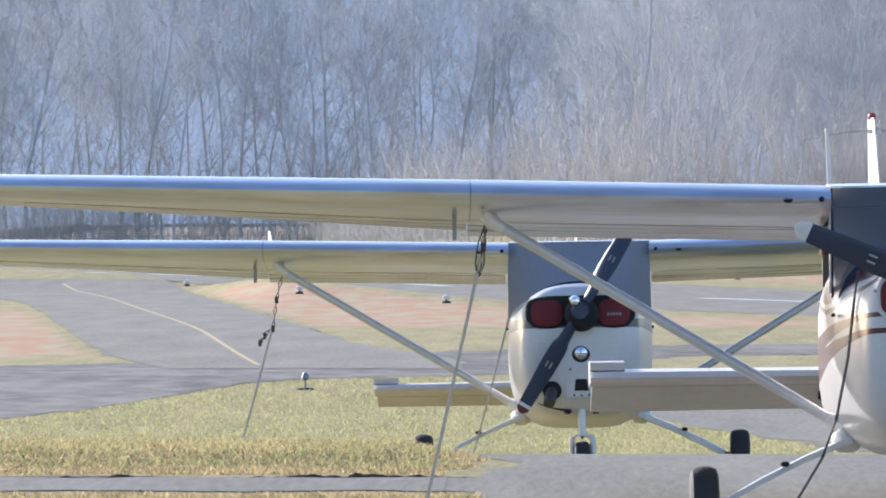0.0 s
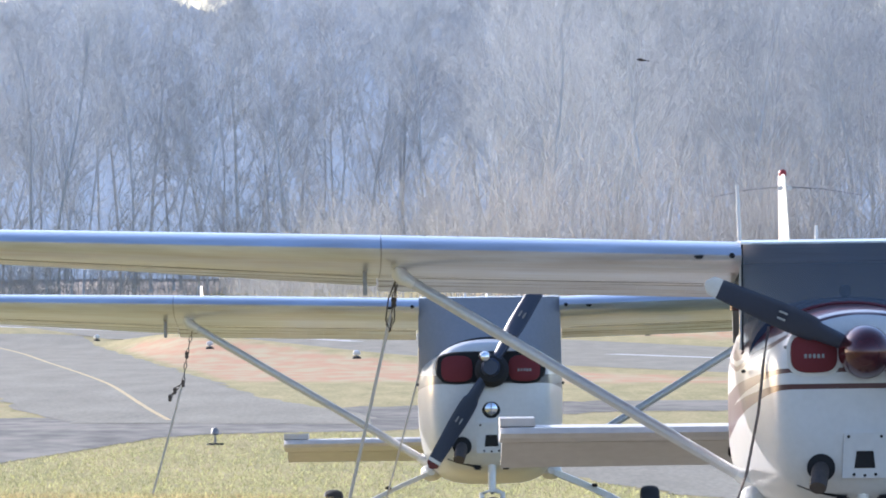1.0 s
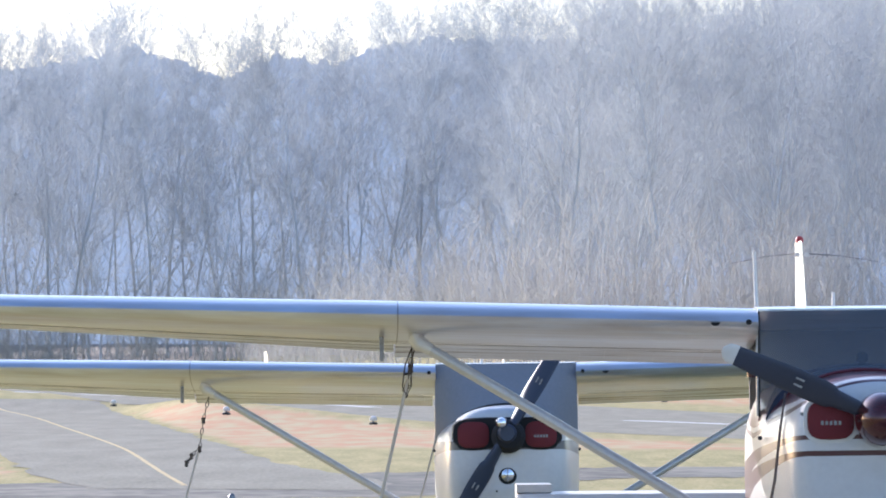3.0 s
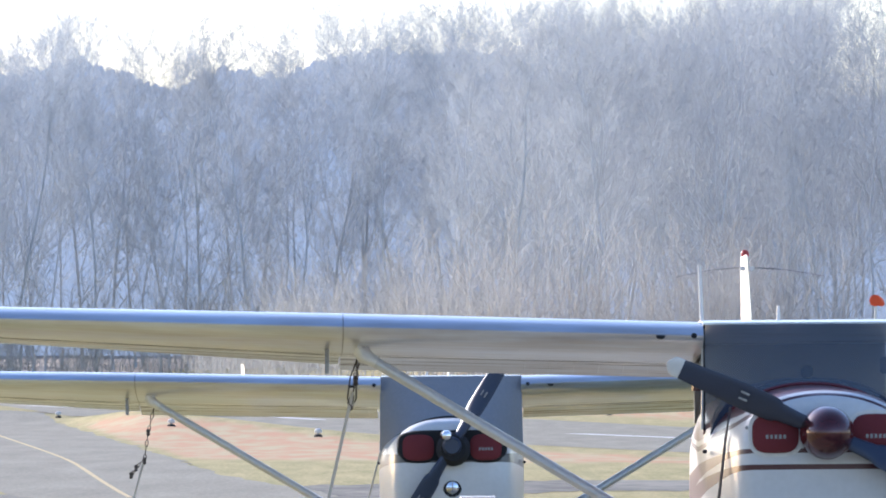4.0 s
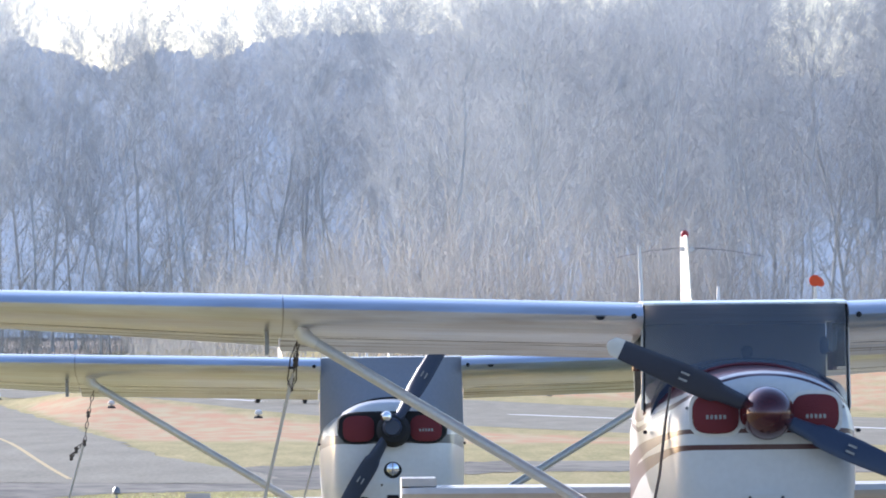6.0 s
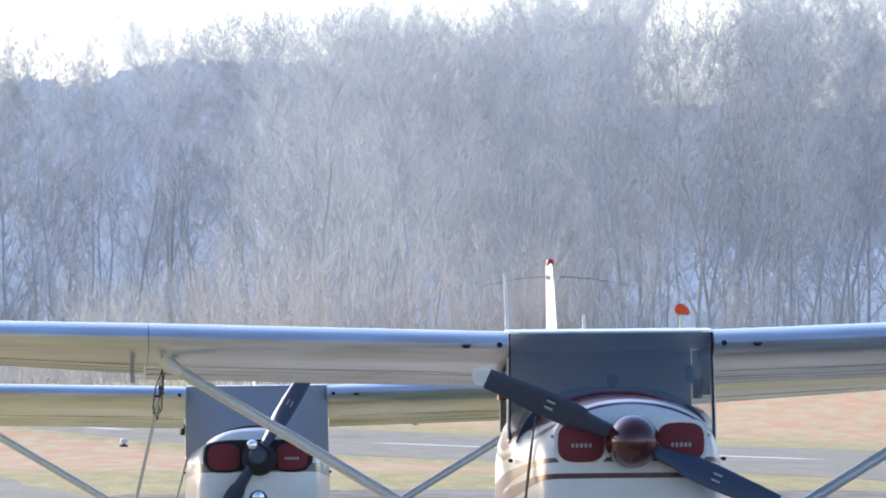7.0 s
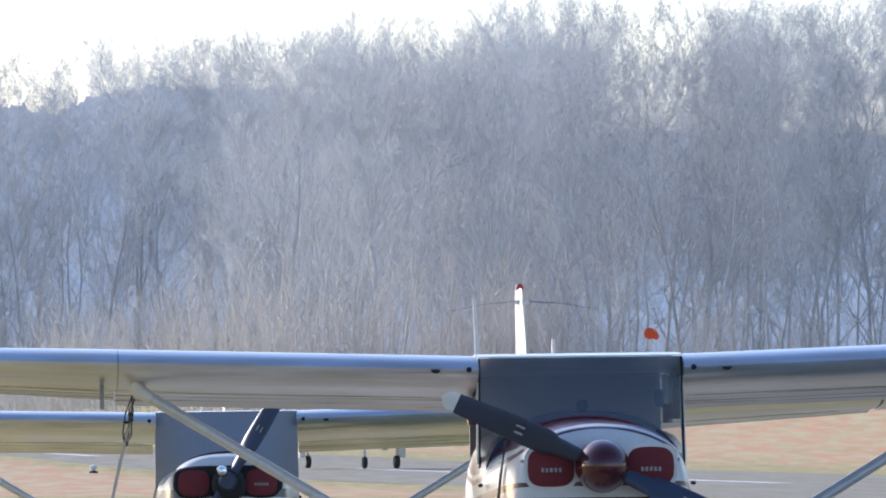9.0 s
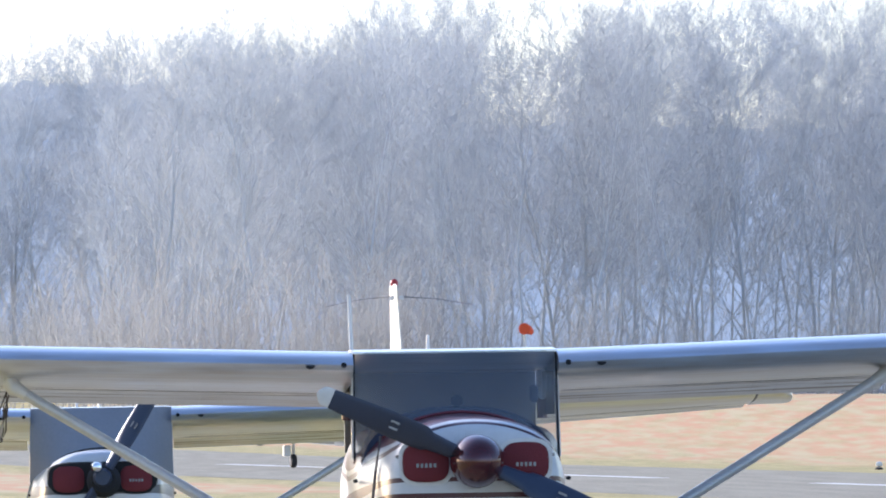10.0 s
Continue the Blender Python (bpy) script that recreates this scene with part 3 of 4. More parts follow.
def add_gear(plane):
    for s in (-1, 1):
        pts = [(s * 0.36, 1.75, 0.60), (s * 0.50, 1.74, 0.575), (s * 0.75, 1.72, 0.47), (s * 1.0, 1.70, 0.35), (s * 1.19, 1.69, 0.245)]
        rings = []
        for i, (x, y, z) in enumerate(pts):
            w, t = 0.075 - 0.008 * i, 0.022
            rings.append([Vector((x + dx * 0.4, y + dy, z + dx)) for dx, dy in
                          ((t, -w), (t * 1.25, 0), (t, w), (-t, w), (-t * 1.25, 0), (-t, -w))])
        leg = part("gear_leg", loft(rings), WHITE, plane)
        part("gear_fairing", loft([oval(1.66 + 0.05 * k, r, 0.575 - 0.8 * r, 0.575 + 0.8 * r, 2.2, s * 0.50, 16) for k, r in enumerate((0.03, 0.075, 0.09, 0.07, 0.02))]), WHITE, leg)
        part("step", box(s * 0.86, 1.64, 0.45, 0.05, 0.09, 0.03, 0.008), DARK, leg)
        part("axle", tube([(s * 1.15, 1.69, 0.235), (s * 1.30, 1.69, 0.225)], 0.028, 10), STEEL, leg)
        part("brake", box(s * 1.20, 1.76, 0.21, 0.06, 0.08, 0.10, 0.01), STEEL, leg)
        add_wheel(plane, s * 1.32, 1.69, 0.222, 0.222, 0.16)
    fork = tube([(0, 0.33, 0.62), (0, 0.31, 0.40)], [0.035, 0.03], 12)
    for s in (-1, 1):
        tube([(0, 0.31, 0.42), (s * 0.085, 0.31, 0.39), (s * 0.085, 0.32, 0.18)], 0.022, 8, fork)
    leg = part("nose_leg", fork, WHITE, plane)
    part("torque_link", tube([(0, 0.36, 0.52), (0, 0.44, 0.45), (0, 0.36, 0.39)], 0.014, 6), STEEL, leg)
    part("oleo", tube([(0, 0.33, 0.72), (0, 0.318, 0.47)], 0.03, 12), CHROME, leg)
    add_wheel(plane, 0, 0.32, 0.18, 0.18, 0.125, "nose_wheel")


def add_propeller(plane, angle, tips, spinner):
    """Two twisted blades; angle: degrees of the first blade from the horizontal, as seen from ahead."""
    hub = Vector((0, 0, 1.41))
    prop = part("propeller_hub", revolve([(-0.10, 0.06), (-0.05, 0.085), (0.06, 0.085), (0.08, 0.05)], hub, "y", 20), BLADE if not spinner else CHROME, plane)
    for k in range(2):
        a = radians(angle + 180 * k)
        u, v = Vector((math.cos(a), 0, math.sin(a))), Vector((-math.sin(a), 0, math.cos(a)))
        rings, tip_rings, cap_rings = [], [], []
        for i in range(33):
            r = 0.06 + 0.895 * i / 32
            f = r / 0.955
            w = 0.045 + 0.026 * smooth01(f / 0.45) - 0.020 * max(0, (f - 0.55) / 0.45)
            if f > 0.95:
                w *= math.sqrt(max(0.05, 1 - ((f - 0.95) / 0.052) ** 2))
            t = 0.028 * (1 - f) + 0.006
            tw = radians(58 - 44 * f)
            cdir, ndir = v * math.cos(tw) + Vector((0, 1, 0)) * math.sin(tw), Vector((0, 1, 0)) * math.cos(tw) - v * math.sin(tw)
            wide = w / max(0.75, math.cos(tw)) if f > 0.3 else w * 1.05
            ring = [hub + u * r + cdir * wide * math.cos(q) + ndir * t * math.sin(q) for q in (2 * math.pi * j / 14 for j in range(14))]
            (rings if r < 0.845 else tip_rings).append(ring)
        blade = part("blade", loft(rings + [tip_rings[0]]), BLADE, prop)
        if tips == "white":
            part("blade_tip", loft(tip_rings), WHITE, blade, "white painted blade tip")
        else:
            part("blade_band", loft([tip_rings[0], tip_rings[1]]), WHITE, blade, "white band near the blade tip")
            part("blade_tip", loft(tip_rings[1:]), MAROON, blade, "maroon blade tip")
        # maker's mark as a plain plate
        m = hub + u * 0.50 + Vector((0, -0.045, 0))
        bm = bmesh.new()
        for o in (-0.018, 0.018):
            ring = lambda yy: [m + v * (o + dx) + u * dz + Vector((0, yy, 0)) for dx, dz in ((-0.006, -0.025), (0.006, -0.025), (0.006, 0.025), (-0.006, 0.025))]
            loft([ring(-0.004), ring(0.004)], bm=bm)
        part("blade_mark", bm, STEEL, blade)
    if spinner:
        part("spinner", revolve([(-0.235, 0.008), (-0.23, 0.04), (-0.205, 0.08), (-0.16, 0.113), (-0.10, 0.136), (-0.03, 0.147), (0.04, 0.148)], hub, "y", 36), SPIN, prop)
    else:
        part("hub_cap", revolve([(-0.17, 0.012), (-0.162, 0.036), (-0.11, 0.048), (-0.02, 0.052)], hub + Vector((-0.045, 0, 0.085)), "y", 20), CHROME, prop)
        part("ring_gear", revolve([(-0.07, 0.02), (-0.06, 0.10), (0.02, 0.14), (0.09, 0.14)], hub + Vector((0.01, 0, -0.02)), "y", 30), DARK, prop)


def plug_ring(y, cx, cz, hw, hz, p=3.2):
    return oval(y, hw, cz - hz, cz + hz, p, cx, 24)


def parked_aircraft(m, label, paint, blade_angle, tips, spinner, shaded, droop):
    DIHEDRAL[0] = 1.8 if spinner else 1.45
    plane = empty("parked_airplane", m @ Matrix.Translation((0, 0, -1.41)), label, "airplane", "parked airplanes")
    # engine cowl
    cowl = part("cowl", loft([oval(0.115, 0.24, 1.18, 1.52, 3, 0, 40), oval(0.125, 0.40, 0.95, 1.575, 3, 0, 40), oval(0.17, 0.46, 0.76, 1.615, 3, 0, 40), oval(0.26, 0.49, 0.64, 1.635, 3, 0, 40),
                              hull(0.45, 0.52, 0.56, 1.22, 1.65, 2.6), hull(0.80, 0.555, 0.52, 1.22, 1.66, 2.3), hull(1.22, 0.59, 0.50, 1.20, 1.675, 2.1)]), paint, plane)
    for s in (-1, 1):
        part("air_inlet", loft([plug_ring(0.112, s * 0.275, 1.405, 0.150, 0.128), plug_ring(0.16, s * 0.275, 1.405, 0.150, 0.128)]),
             WHITE if spinner else DARK, cowl)
        pg = part("inlet_plug", loft([plug_ring(0.082, s * 0.275, 1.405, 0.105, 0.085), plug_ring(0.092, s * 0.275, 1.405, 0.128, 0.106), plug_ring(0.15, s * 0.275, 1.405, 0.132, 0.110)]),
                  RED_FOAM, cowl, "dark red foam plug in the air inlet")
        # lettering on the plugs, as bars
        if spinner or s > 0:
            for i in range(5):
                part("letter_bar", box(s * 0.275 - 0.048 + 0.024 * i, 0.081, 1.39, 0.014, 0.006, 0.022), STEEL, pg)
        part("screw", tube([(s * 0.43, 0.14, 1.44), (s * 0.43, 0.17, 1.44)], 0.010, 8), STEEL, cowl)
    if not spinner:
        # the dark recess that joins both inlets round the propeller shaft
        part("inlet_recess", loft([oval(0.100, 0.44, 1.30, 1.54, 4), oval(0.13, 0.45, 1.29, 1.55, 4)]), DARK, cowl)
        part("landing_light", revolve([(0.055, 0.05), (0.06, 0.076), (0.10, 0.08), (0.16, 0.08)], (0.0, 0.06, 1.075), "y", 24), DARK, cowl)
        part("lamp_lens", revolve([(0.035, 0.02), (0.045, 0.05), (0.06, 0.058)], (0.0, 0.06, 1.075), "y", 20), CHROME, cowl)
        for k in range(2):
            part("lamp_wire", box(0, 0.092, 1.075, 0.007 if k else 0.11, 0.008, 0.11 if k else 0.007), STEEL, cowl)
    # exhaust stack in its opening, oil-cooler opening with a plate and screws
    part("exhaust_opening", revolve([(0, 0.078), (0.06, 0.076)], (-0.24, 0.152, 0.775), "y", 22), DARK, cowl)
    part("exhaust_pipe", tube([(-0.24, 0.25, 0.785), (-0.243, 0.17, 0.765), (-0.262, 0.07, 0.69), (-0.268, 0.045, 0.665)], [0.05, 0.05, 0.05, 0.047], 14), EXHAUST, cowl)
    lean = lambda z: 0.104 + (0.965 - z) * 0.25          # the chin falls back downwards
    slab = lambda pts, a, b: loft([[Vector((x, lean(z) + d, z)) for x, z in pts] for d in (a, b)])
    pl = part("cooler_plate", slab(((-0.125, 0.715), (0.125, 0.715), (0.115, 0.965), (-0.115, 0.965)), 0.0, 0.05), paint, cowl)
    part("cooler_opening", slab(((-0.058, 0.77), (0.058, 0.77), (0.046, 0.865), (-0.046, 0.865)), -0.004, 0.02), DARK, pl)
    for x, z in ((-0.09, 0.945), (0.09, 0.945), (-0.06, 0.735), (0.0, 0.73), (0.06, 0.735)):
        part("screw", tube([(x, lean(z) - 0.004, z), (x, lean(z) + 0.01, z)], 0.009, 8), DARK, pl)
    for s in (-1, 1):
        # dark arcs along the lower lip and a dark block each side of the nose leg
        part("lip_arc", tube([(s * x, 0.30 + 0.3 * x * x, 0.603 + 0.55 * x * x) for x in (0.09, 0.16, 0.23, 0.30, 0.36)], [0.012, 0.009, 0.007, 0.006, 0.003], 6), DARK, cowl)
        part("lip_block", box(s * 0.115, 0.31, 0.60, 0.07, 0.05, 0.035, 0.012), DARK, cowl)
    # fuselage below the windows, tail cone
    fus = part("fuselage", loft([hull(1.225, 0.59, 0.50, 1.20, 1.665, 2.1, n=36), hull(1.75, 0.605, 0.47, 1.30, 1.62, 5, 3.6, n=36), oval(2.9, 0.59, 0.48, 1.66, 3.4), oval(3.6, 0.50, 0.56, 1.70, 2.8),
                                 oval(4.6, 0.34, 0.68, 1.55, 2.4), oval(5.8, 0.19, 0.80, 1.36, 2.2), oval(7.1, 0.05, 0.92, 1.16, 2)]), paint, plane)
    part("rear_deck", loft([oval(2.85, 0.56, 1.5, 2.0, 4), oval(3.3, 0.52, 1.45, 1.93, 3), oval(4.0, 0.36, 1.4, 1.70, 2.6), oval(4.8, 0.2, 1.35, 1.52, 2.2)]), paint, fus)
    part("cabin_roof", loft([[Vector((x, y, z)) for x, z in ((-0.582, zl), (0.582, zl), (0.582, zt), (-0.582, zt))]
                             for y, zl, zt in ((1.545, 2.018, 2.030), (1.62, 2.0, 2.036), (1.85, 1.95, 2.045), (2.3, 1.93, 2.03), (3.05, 1.90, 1.93))]), WING, plane)
    for s in (-1, 1):
        part("door_post", tube([(s * 0.588, 1.55, 1.42), (s * 0.58, 1.58, 1.95)], 0.012, 8), STRUT, fus)
        part("door_post", tube([(s * 0.57, 2.42, 1.64), (s * 0.565, 2.42, 1.92)], 0.03, 8), paint, fus)
        part("side_window", loft([[Vector((s * xx, y, z)) for y, z in ((1.6, 1.66), (2.4, 1.66), (2.4, 1.91), (1.6, 1.91))] for xx in (0.568, 0.572)]), GLASS, fus)
        part("cowl_hinge", tube([(s * 0.602, 1.1, 1.30), (s * 0.602, 1.2, 1.30)], 0.012, 6), DARK, cowl)
    # cabin: seats, panel cover, compass
    if not shaded:
        part("panel_cover", loft([hull(1.30, 0.565, 1.30, 1.32, 1.705, 2.3, 2), hull(1.5, 0.57, 1.30, 1.32, 1.715, 2.5, 2), hull(1.7, 0.57, 1.30, 1.32, 1.70, 2.8, 2)]), DECK, fus)
        part("compass", box(0.0, 1.46, 1.745, 0.065, 0.05, 0.07, 0.012), DARK, fus)
    part("cabin_lining", loft([[Vector((x, y, z)) for x, z in ((-0.562, 1.45), (0.562, 1.45), (0.562, 1.93), (-0.562, 1.93))] for y in (2.78, 2.82)]), CABIN, fus)
    for s in (-1, 1):
        part("seat_back", loft([oval(2.2 + 0.14 * i, 0.20 - 0.02 * i, 1.05, 1.62 + 0.06 * (i == 1), 4, s * 0.26) for i in range(3)]), CABIN, fus)
        if not shaded and s > 0:
            part("sun_visor", box(s * 0.46, 1.68, 1.78, 0.05, 0.02, 0.10, 0.01), DECK, fus)
    # windshield: a curved pane
    def pane(y_off, k=0.0):
        rows = []
        for j in range(7):
            f = j / 6
            row = []
            for i in range(17):
                g = -1 + 2 * i / 16
                hw = 0.583 - 0.006 * f
                zb = 1.20 + 0.48 * max(0.02, 1 - abs(g * 0.985) ** 2.1) ** (1 / 2.1)
                zb = max(zb, 1.40)
                zz = zb + (2.026 - zb) * f
                yy = 1.205 + 0.31 * f + 0.30 * (1 - 0.85 * f) * abs(g) ** 4 + y_off
                row.append(Vector((g * (hw - k), yy, zz)))
            rows.append(row)
        return rows
    ws = part("windshield", loft(pane(0.0), cap=False, closed=False), GLASS, plane)
    if ws.data.polygons[40].normal.y > 0:
        ws.data.flip_normals()
    ws.visible_shadow = False
    if shaded:
        part("windshield_cover", loft(pane(-0.012, -0.012), cap=False, closed=False), SHADE, ws, "grey fabric cover over the windshield")
    for s in (-1, 1):
        r = pane(-0.004)
        part("windshield_rim", tube([row[0 if s < 0 else 16] for row in r], 0.006, 6), DARK, ws)
    part("windshield_rim", tube([v for v in pane(-0.004)[0]], 0.011, 6), MAROON if spinner else DARK, ws)
    for s in (-1, 1):
        add_wing(plane, s, spinner)
    add_gear(plane)
    add_propeller(plane, blade_angle, tips, spinner)
    # tail: fin, rudder, tailplane with drooped elevator
    def fin_ring(z, y0, y1, t):
        return [Vector((dx, y, z)) for dx, y in ((0, y0), (t, y0 + 0.12 * (y1 - y0)), (t, y0 + 0.6 * (y1 - y0)), (0.3 * t, y1), (-0.3 * t, y1), (-t, y0 + 0.6 * (y1 - y0)), (-t, y0 + 0.12 * (y1 - y0)))]
    fin = part("tail_fin", loft([fin_ring(1.20, 5.3, 6.55, 0.030), fin_ring(1.6, 5.75, 6.75, 0.018), fin_ring(2.48, 6.55, 6.86, 0.009)]), WHITE, plane)
    part("rudder", loft([fin_ring(1.0, 6.57, 7.0, 0.022), fin_ring(1.6, 6.77, 7.1, 0.016), fin_ring(2.48, 6.88, 7.15, 0.009)]), WHITE, fin)
    part("fin_cap", loft([fin_ring(2.482, 6.54, 7.15, 0.012), fin_ring(2.50, 6.58, 7.15, 0.009)]), WHITE, fin)
    part("beacon", revolve([(-0.01, 0.024), (0.012, 0.026), (0.026, 0.02), (0.034, 0.007)], (0, 6.72, 2.50), "z", 16), RED, fin)
    for s in (-1, 1):
        part("whisker_antenna", tube([(s * 0.02, 6.6, 2.42), (s * 0.24, 6.4, 2.40), (s * 0.47, 6.2, 2.355)], [0.005, 0.0035, 0.0025], 6), STEEL, fin)
        part("fin_fitting", box(s * 0.03, 6.5, 2.41, 0.03, 0.05, 0.03, 0.006), WHITE, fin)
        st = part("tailplane", loft([[Vector((s * x, y, z + 0.875)) for y, z in ((y0, 0.0), (y0 + 0.03, 0.035), (y0 + 0.3, 0.05), (y1, -0.02), (y1, -0.065), (y0 + 0.3, -0.055), (y0 + 0.03, -0.03))]
                                     for x, y0, y1 in ((0.08, 5.75, 6.62), (1.0, 5.95, 6.62), (1.77, 6.12, 6.62), (1.84, 6.2, 6.6))]), TAIL, plane)
        part("elevator", loft([[Vector((s * x, y, z + 0.875)) for y, z in ((6.63, -0.02), (6.63, -0.07), (6.63 + c, -droop - 0.015), (6.635 + c, -droop))]
                               for x, c in ((0.12, 0.52), (1.0, 0.46), (1.82, 0.38))]), TAIL, st)
        part("elevator_horn", loft([[Vector((s * x, y, z + 0.875)) for y, z in ((6.22, 0.045), (6.22, 0.095), (6.6, 0.10), (6.6, 0.0))] for x in (1.62, 1.84)]), TAIL, st)
        part("trim_hinge", box(s * 0.35, 6.8, 0.745, 0.03, 0.12, 0.10, 0.01), DARK, st)
    return plane


# white tail paint; the tan bounce from the ground is in its colour
TAIL = material("bounce_tinted_tail_paint", (0.60, 0.555, 0.50), (0.48, 0.43, 0.375), 0.42, scale=1.5, fine=12, coat=0.1, stretch=(1, 1, 0.5))
STRUT = material("grey_white_strut_paint", (0.58, 0.58, 0.58), (0.46, 0.46, 0.46), 0.32, scale=3, fine=30, coat=0.3)
STRIPES = striped("white_paint_with_maroon_bands", (0.58, 0.58, 0.575),
                  [(1.222, 1.246, (0.055, 0.008, 0.014), -0.095, 0.022), (1.312, 1.332, (0.055, 0.008, 0.014), -0.085, 0.020)],
                  hood=[(0.614, 0.628, (0.05, 0.01, 0.016)), (0.643, 0.9, (0.085, 0.022, 0.032))])
PLAIN = striped("white_paint_with_dark_band", (0.58, 0.58, 0.575), [(1.285, 1.35, (0.10, 0.09, 0.085), 0.0, 0.02)])
FRONT = Matrix.Translation((2.137, 40.0, 1.397)) @ pose(0, 0, 0, 0, -0.85, 1.35)
REAR = Matrix.Translation((0.124, 59.3, 1.139)) @ pose(0, 0, 0, -1.7, -0.95, 0.1)
front_plane = parked_aircraft(FRONT, "white high-wing airplane with maroon bands, tied down on the apron", STRIPES, 180 - 24, "white", True, False, 0.22)
rear_plane = parked_aircraft(REAR, "white high-wing airplane with covered windshield, tied down on grass", PLAIN, 180 + 58.3, "banded", False, True, 0.14)
# rod antennas on the cabin roof of the nearer airplane
for x, y, z, h, lean in ((-0.565, 1.95, 2.03, 0.335, -0.012), (-0.10, 2.3, 2.02, 0.11, 0.0)):
    part("antenna", tube([(x, y, z), (x + lean, y, z + h)], [0.012, 0.009], 8), WHITE, front_plane)
part("antenna", tube([(-0.2, 2.2, 2.02), (-0.2, 2.2, 2.10)], 0.01, 8), WHITE, rear_plane)


# the torn turf edge along the asphalt strip
verts, faces = [], []
xs = steps(-12, -0.5, 400)
for i, x in enumerate(xs):
    y = 48.42 + ragged(x, 1, 0.9, 0.10) + ragged(x, 2, 0.15, 0.04)
    z = level(x, y)
    h = 0.004 + 0.045 * noise.noise(Vector((x * 1.1, 0.2, 0))) + 0.025 * noise.noise(Vector((x * 14, 5.2, 0)))
    verts += [(x, y - 0.05, z + 0.004), (x, y - 0.02, z + max(0.004, h)), (x, y + 0.25, z + 0.004)]
    if i:
        k = 3 * i
        faces += [(k - 3, k, k + 1, k - 2), (k - 2, k + 1, k + 2, k - 1)]
me = bpy.data.meshes.new("turf_edge")
me.from_pydata(verts, [], faces)
me.materials.append(material("dark_soil", (0.075, 0.06, 0.045), (0.04, 0.033, 0.028), 0.95, scale=3, fine=30))
tagged(new("turf_edge", me), "dark torn soil edge along the asphalt strip", "soil", kind="structure")


# ---------------------------------------------------------------- ropes and chains
def sag(a, b, drop, n=8):
    a, b = Vector(a), Vector(b)
    return [a.lerp(b, i / n) + Vector((0, 0, -drop * 4 * (i / n) * (1 - i / n))) for i in range(n + 1)]


def chain(points, label):
    """Short chain of oval links under the wing."""
    top = empty("tie_down_chain", Matrix.Identity(4), label, "chain", "tie-down chains")
    for i, (a, b) in enumerate(zip(points, points[1:])):
        a, b = Vector(a), Vector(b)
        d = b - a
        n = max(2, int(d.length / 0.05))
        for k in range(n):
            c = a + d * (k + 0.5) / n
            u = d.normalized()
            w = Vector((1, 0, 0)) if k % 2 else Vector((0, 1, 0))
            w = (w - u * w.dot(u)).normalized()
            pts = [c + u * 0.030 * math.cos(t) + w * 0.012 * math.sin(t) for t in (2 * math.pi * j / 10 for j in range(11))]
            part("chain_link", tube(pts, 0.0042, 5, cap=False), CHAIN, top)
        part("knot", loft([[b + Vector((r * math.cos(t), r * math.sin(t), h)) for t in (2 * math.pi * j / 9 for j in range(9))]
                           for h, r in ((-0.03, 0.006), (-0.018, 0.018), (0.0, 0.013), (0.018, 0.019), (0.03, 0.006))]), CHAIN, top)
    return top


def rope(points, r, mat, label):
    return tagged(part("tie_down_rope", tube(points, r, 6), mat), label, "rope", "tie-down ropes")


# nearer airplane, outer strut
chain([(-0.46, 41.95, 1.80), (-0.47, 41.95, 1.66), (-0.50, 41.95, 1.52)], "dark doubled chain and knot hanging under the strut")
rope(sag((-0.485, 41.93, 1.60), (-0.84, 41.9, 0.0), 0.01), 0.011, ROPE, "pale taut rope from wing strut to the ground")
rope([(-0.455, 41.9, 1.80), (-0.50, 41.9, 1.68), (-0.515, 41.9, 1.56), (-0.49, 41.9, 1.50), (-0.465, 41.9, 1.56), (-0.465, 41.9, 1.70), (-0.44, 41.9, 1.80)], 0.005, CHAIN,
     "dark slack loop of rope under the wing strut")
# farther airplane
chain([(-2.37, 61.2, 1.44), (-2.42, 61.2, 1.22), (-2.45, 61.2, 0.98)], "dark chain with knots under the wing strut")
chain([(-2.45, 61.2, 1.0), (-2.52, 61.2, 0.92), (-2.56, 61.2, 0.86)], "dark loose chain end with a hook")
rope(sag((-2.46, 61.2, 0.96), (-2.80, 61.0, -0.33), 0.015), 0.010, ROPE, "pale taut rope from strut to the grass")
rope(sag((-0.45, 60.8, 1.15), (-0.83, 60.6, -0.3), 0.03), 0.008, ROPE, "thin slack rope beside the fuselage")
# cord that hangs from the nearer airplane's cowl side to the apron
rope([(1.63, 40.6, 1.53), (1.60, 40.5, 1.35), (1.565, 40.4, 1.05), (1.50, 40.35, 0.72), (1.42, 40.3, 0.50), (1.24, 40.3, 0.20), (1.12, 40.3, 0.02)], 0.009, CORD,
     "thin dark cord hanging from the cowl to the apron")


# ---------------------------------------------------------------- field lights and markers
def field_light(x, y, s, label):
    z = level(x, y)
    top = empty("runway_light", Matrix.Translation((x, y, z)), label, "light", "runway lights")
    part("base", revolve([(0.0, 0.20 * s), (0.06 * s, 0.20 * s), (0.12 * s, 0.12 * s)], (0, 0, 0), "z", 14), RUBBER, top)
    part("stem", tube([(0, 0, 0.1 * s), (0, 0, 0.22 * s)], 0.05 * s, 10), STEEL, top)
    part("head", revolve([(0.18 * s, 0.16 * s), (0.22 * s, 0.18 * s), (0.34 * s, 0.15 * s), (0.39 * s, 0.05 * s)], (0, 0, 0), "z", 16), WHITE, top)


def at(u, v):
    """Plan place of a spot on the field, from its bearing and dip (ten-thousandths of the lens's length)."""
    y = 60.0
    while y < 600 and 1.653 - v * y > level(u * y, y):
        y += 0.5
    return u * y, y


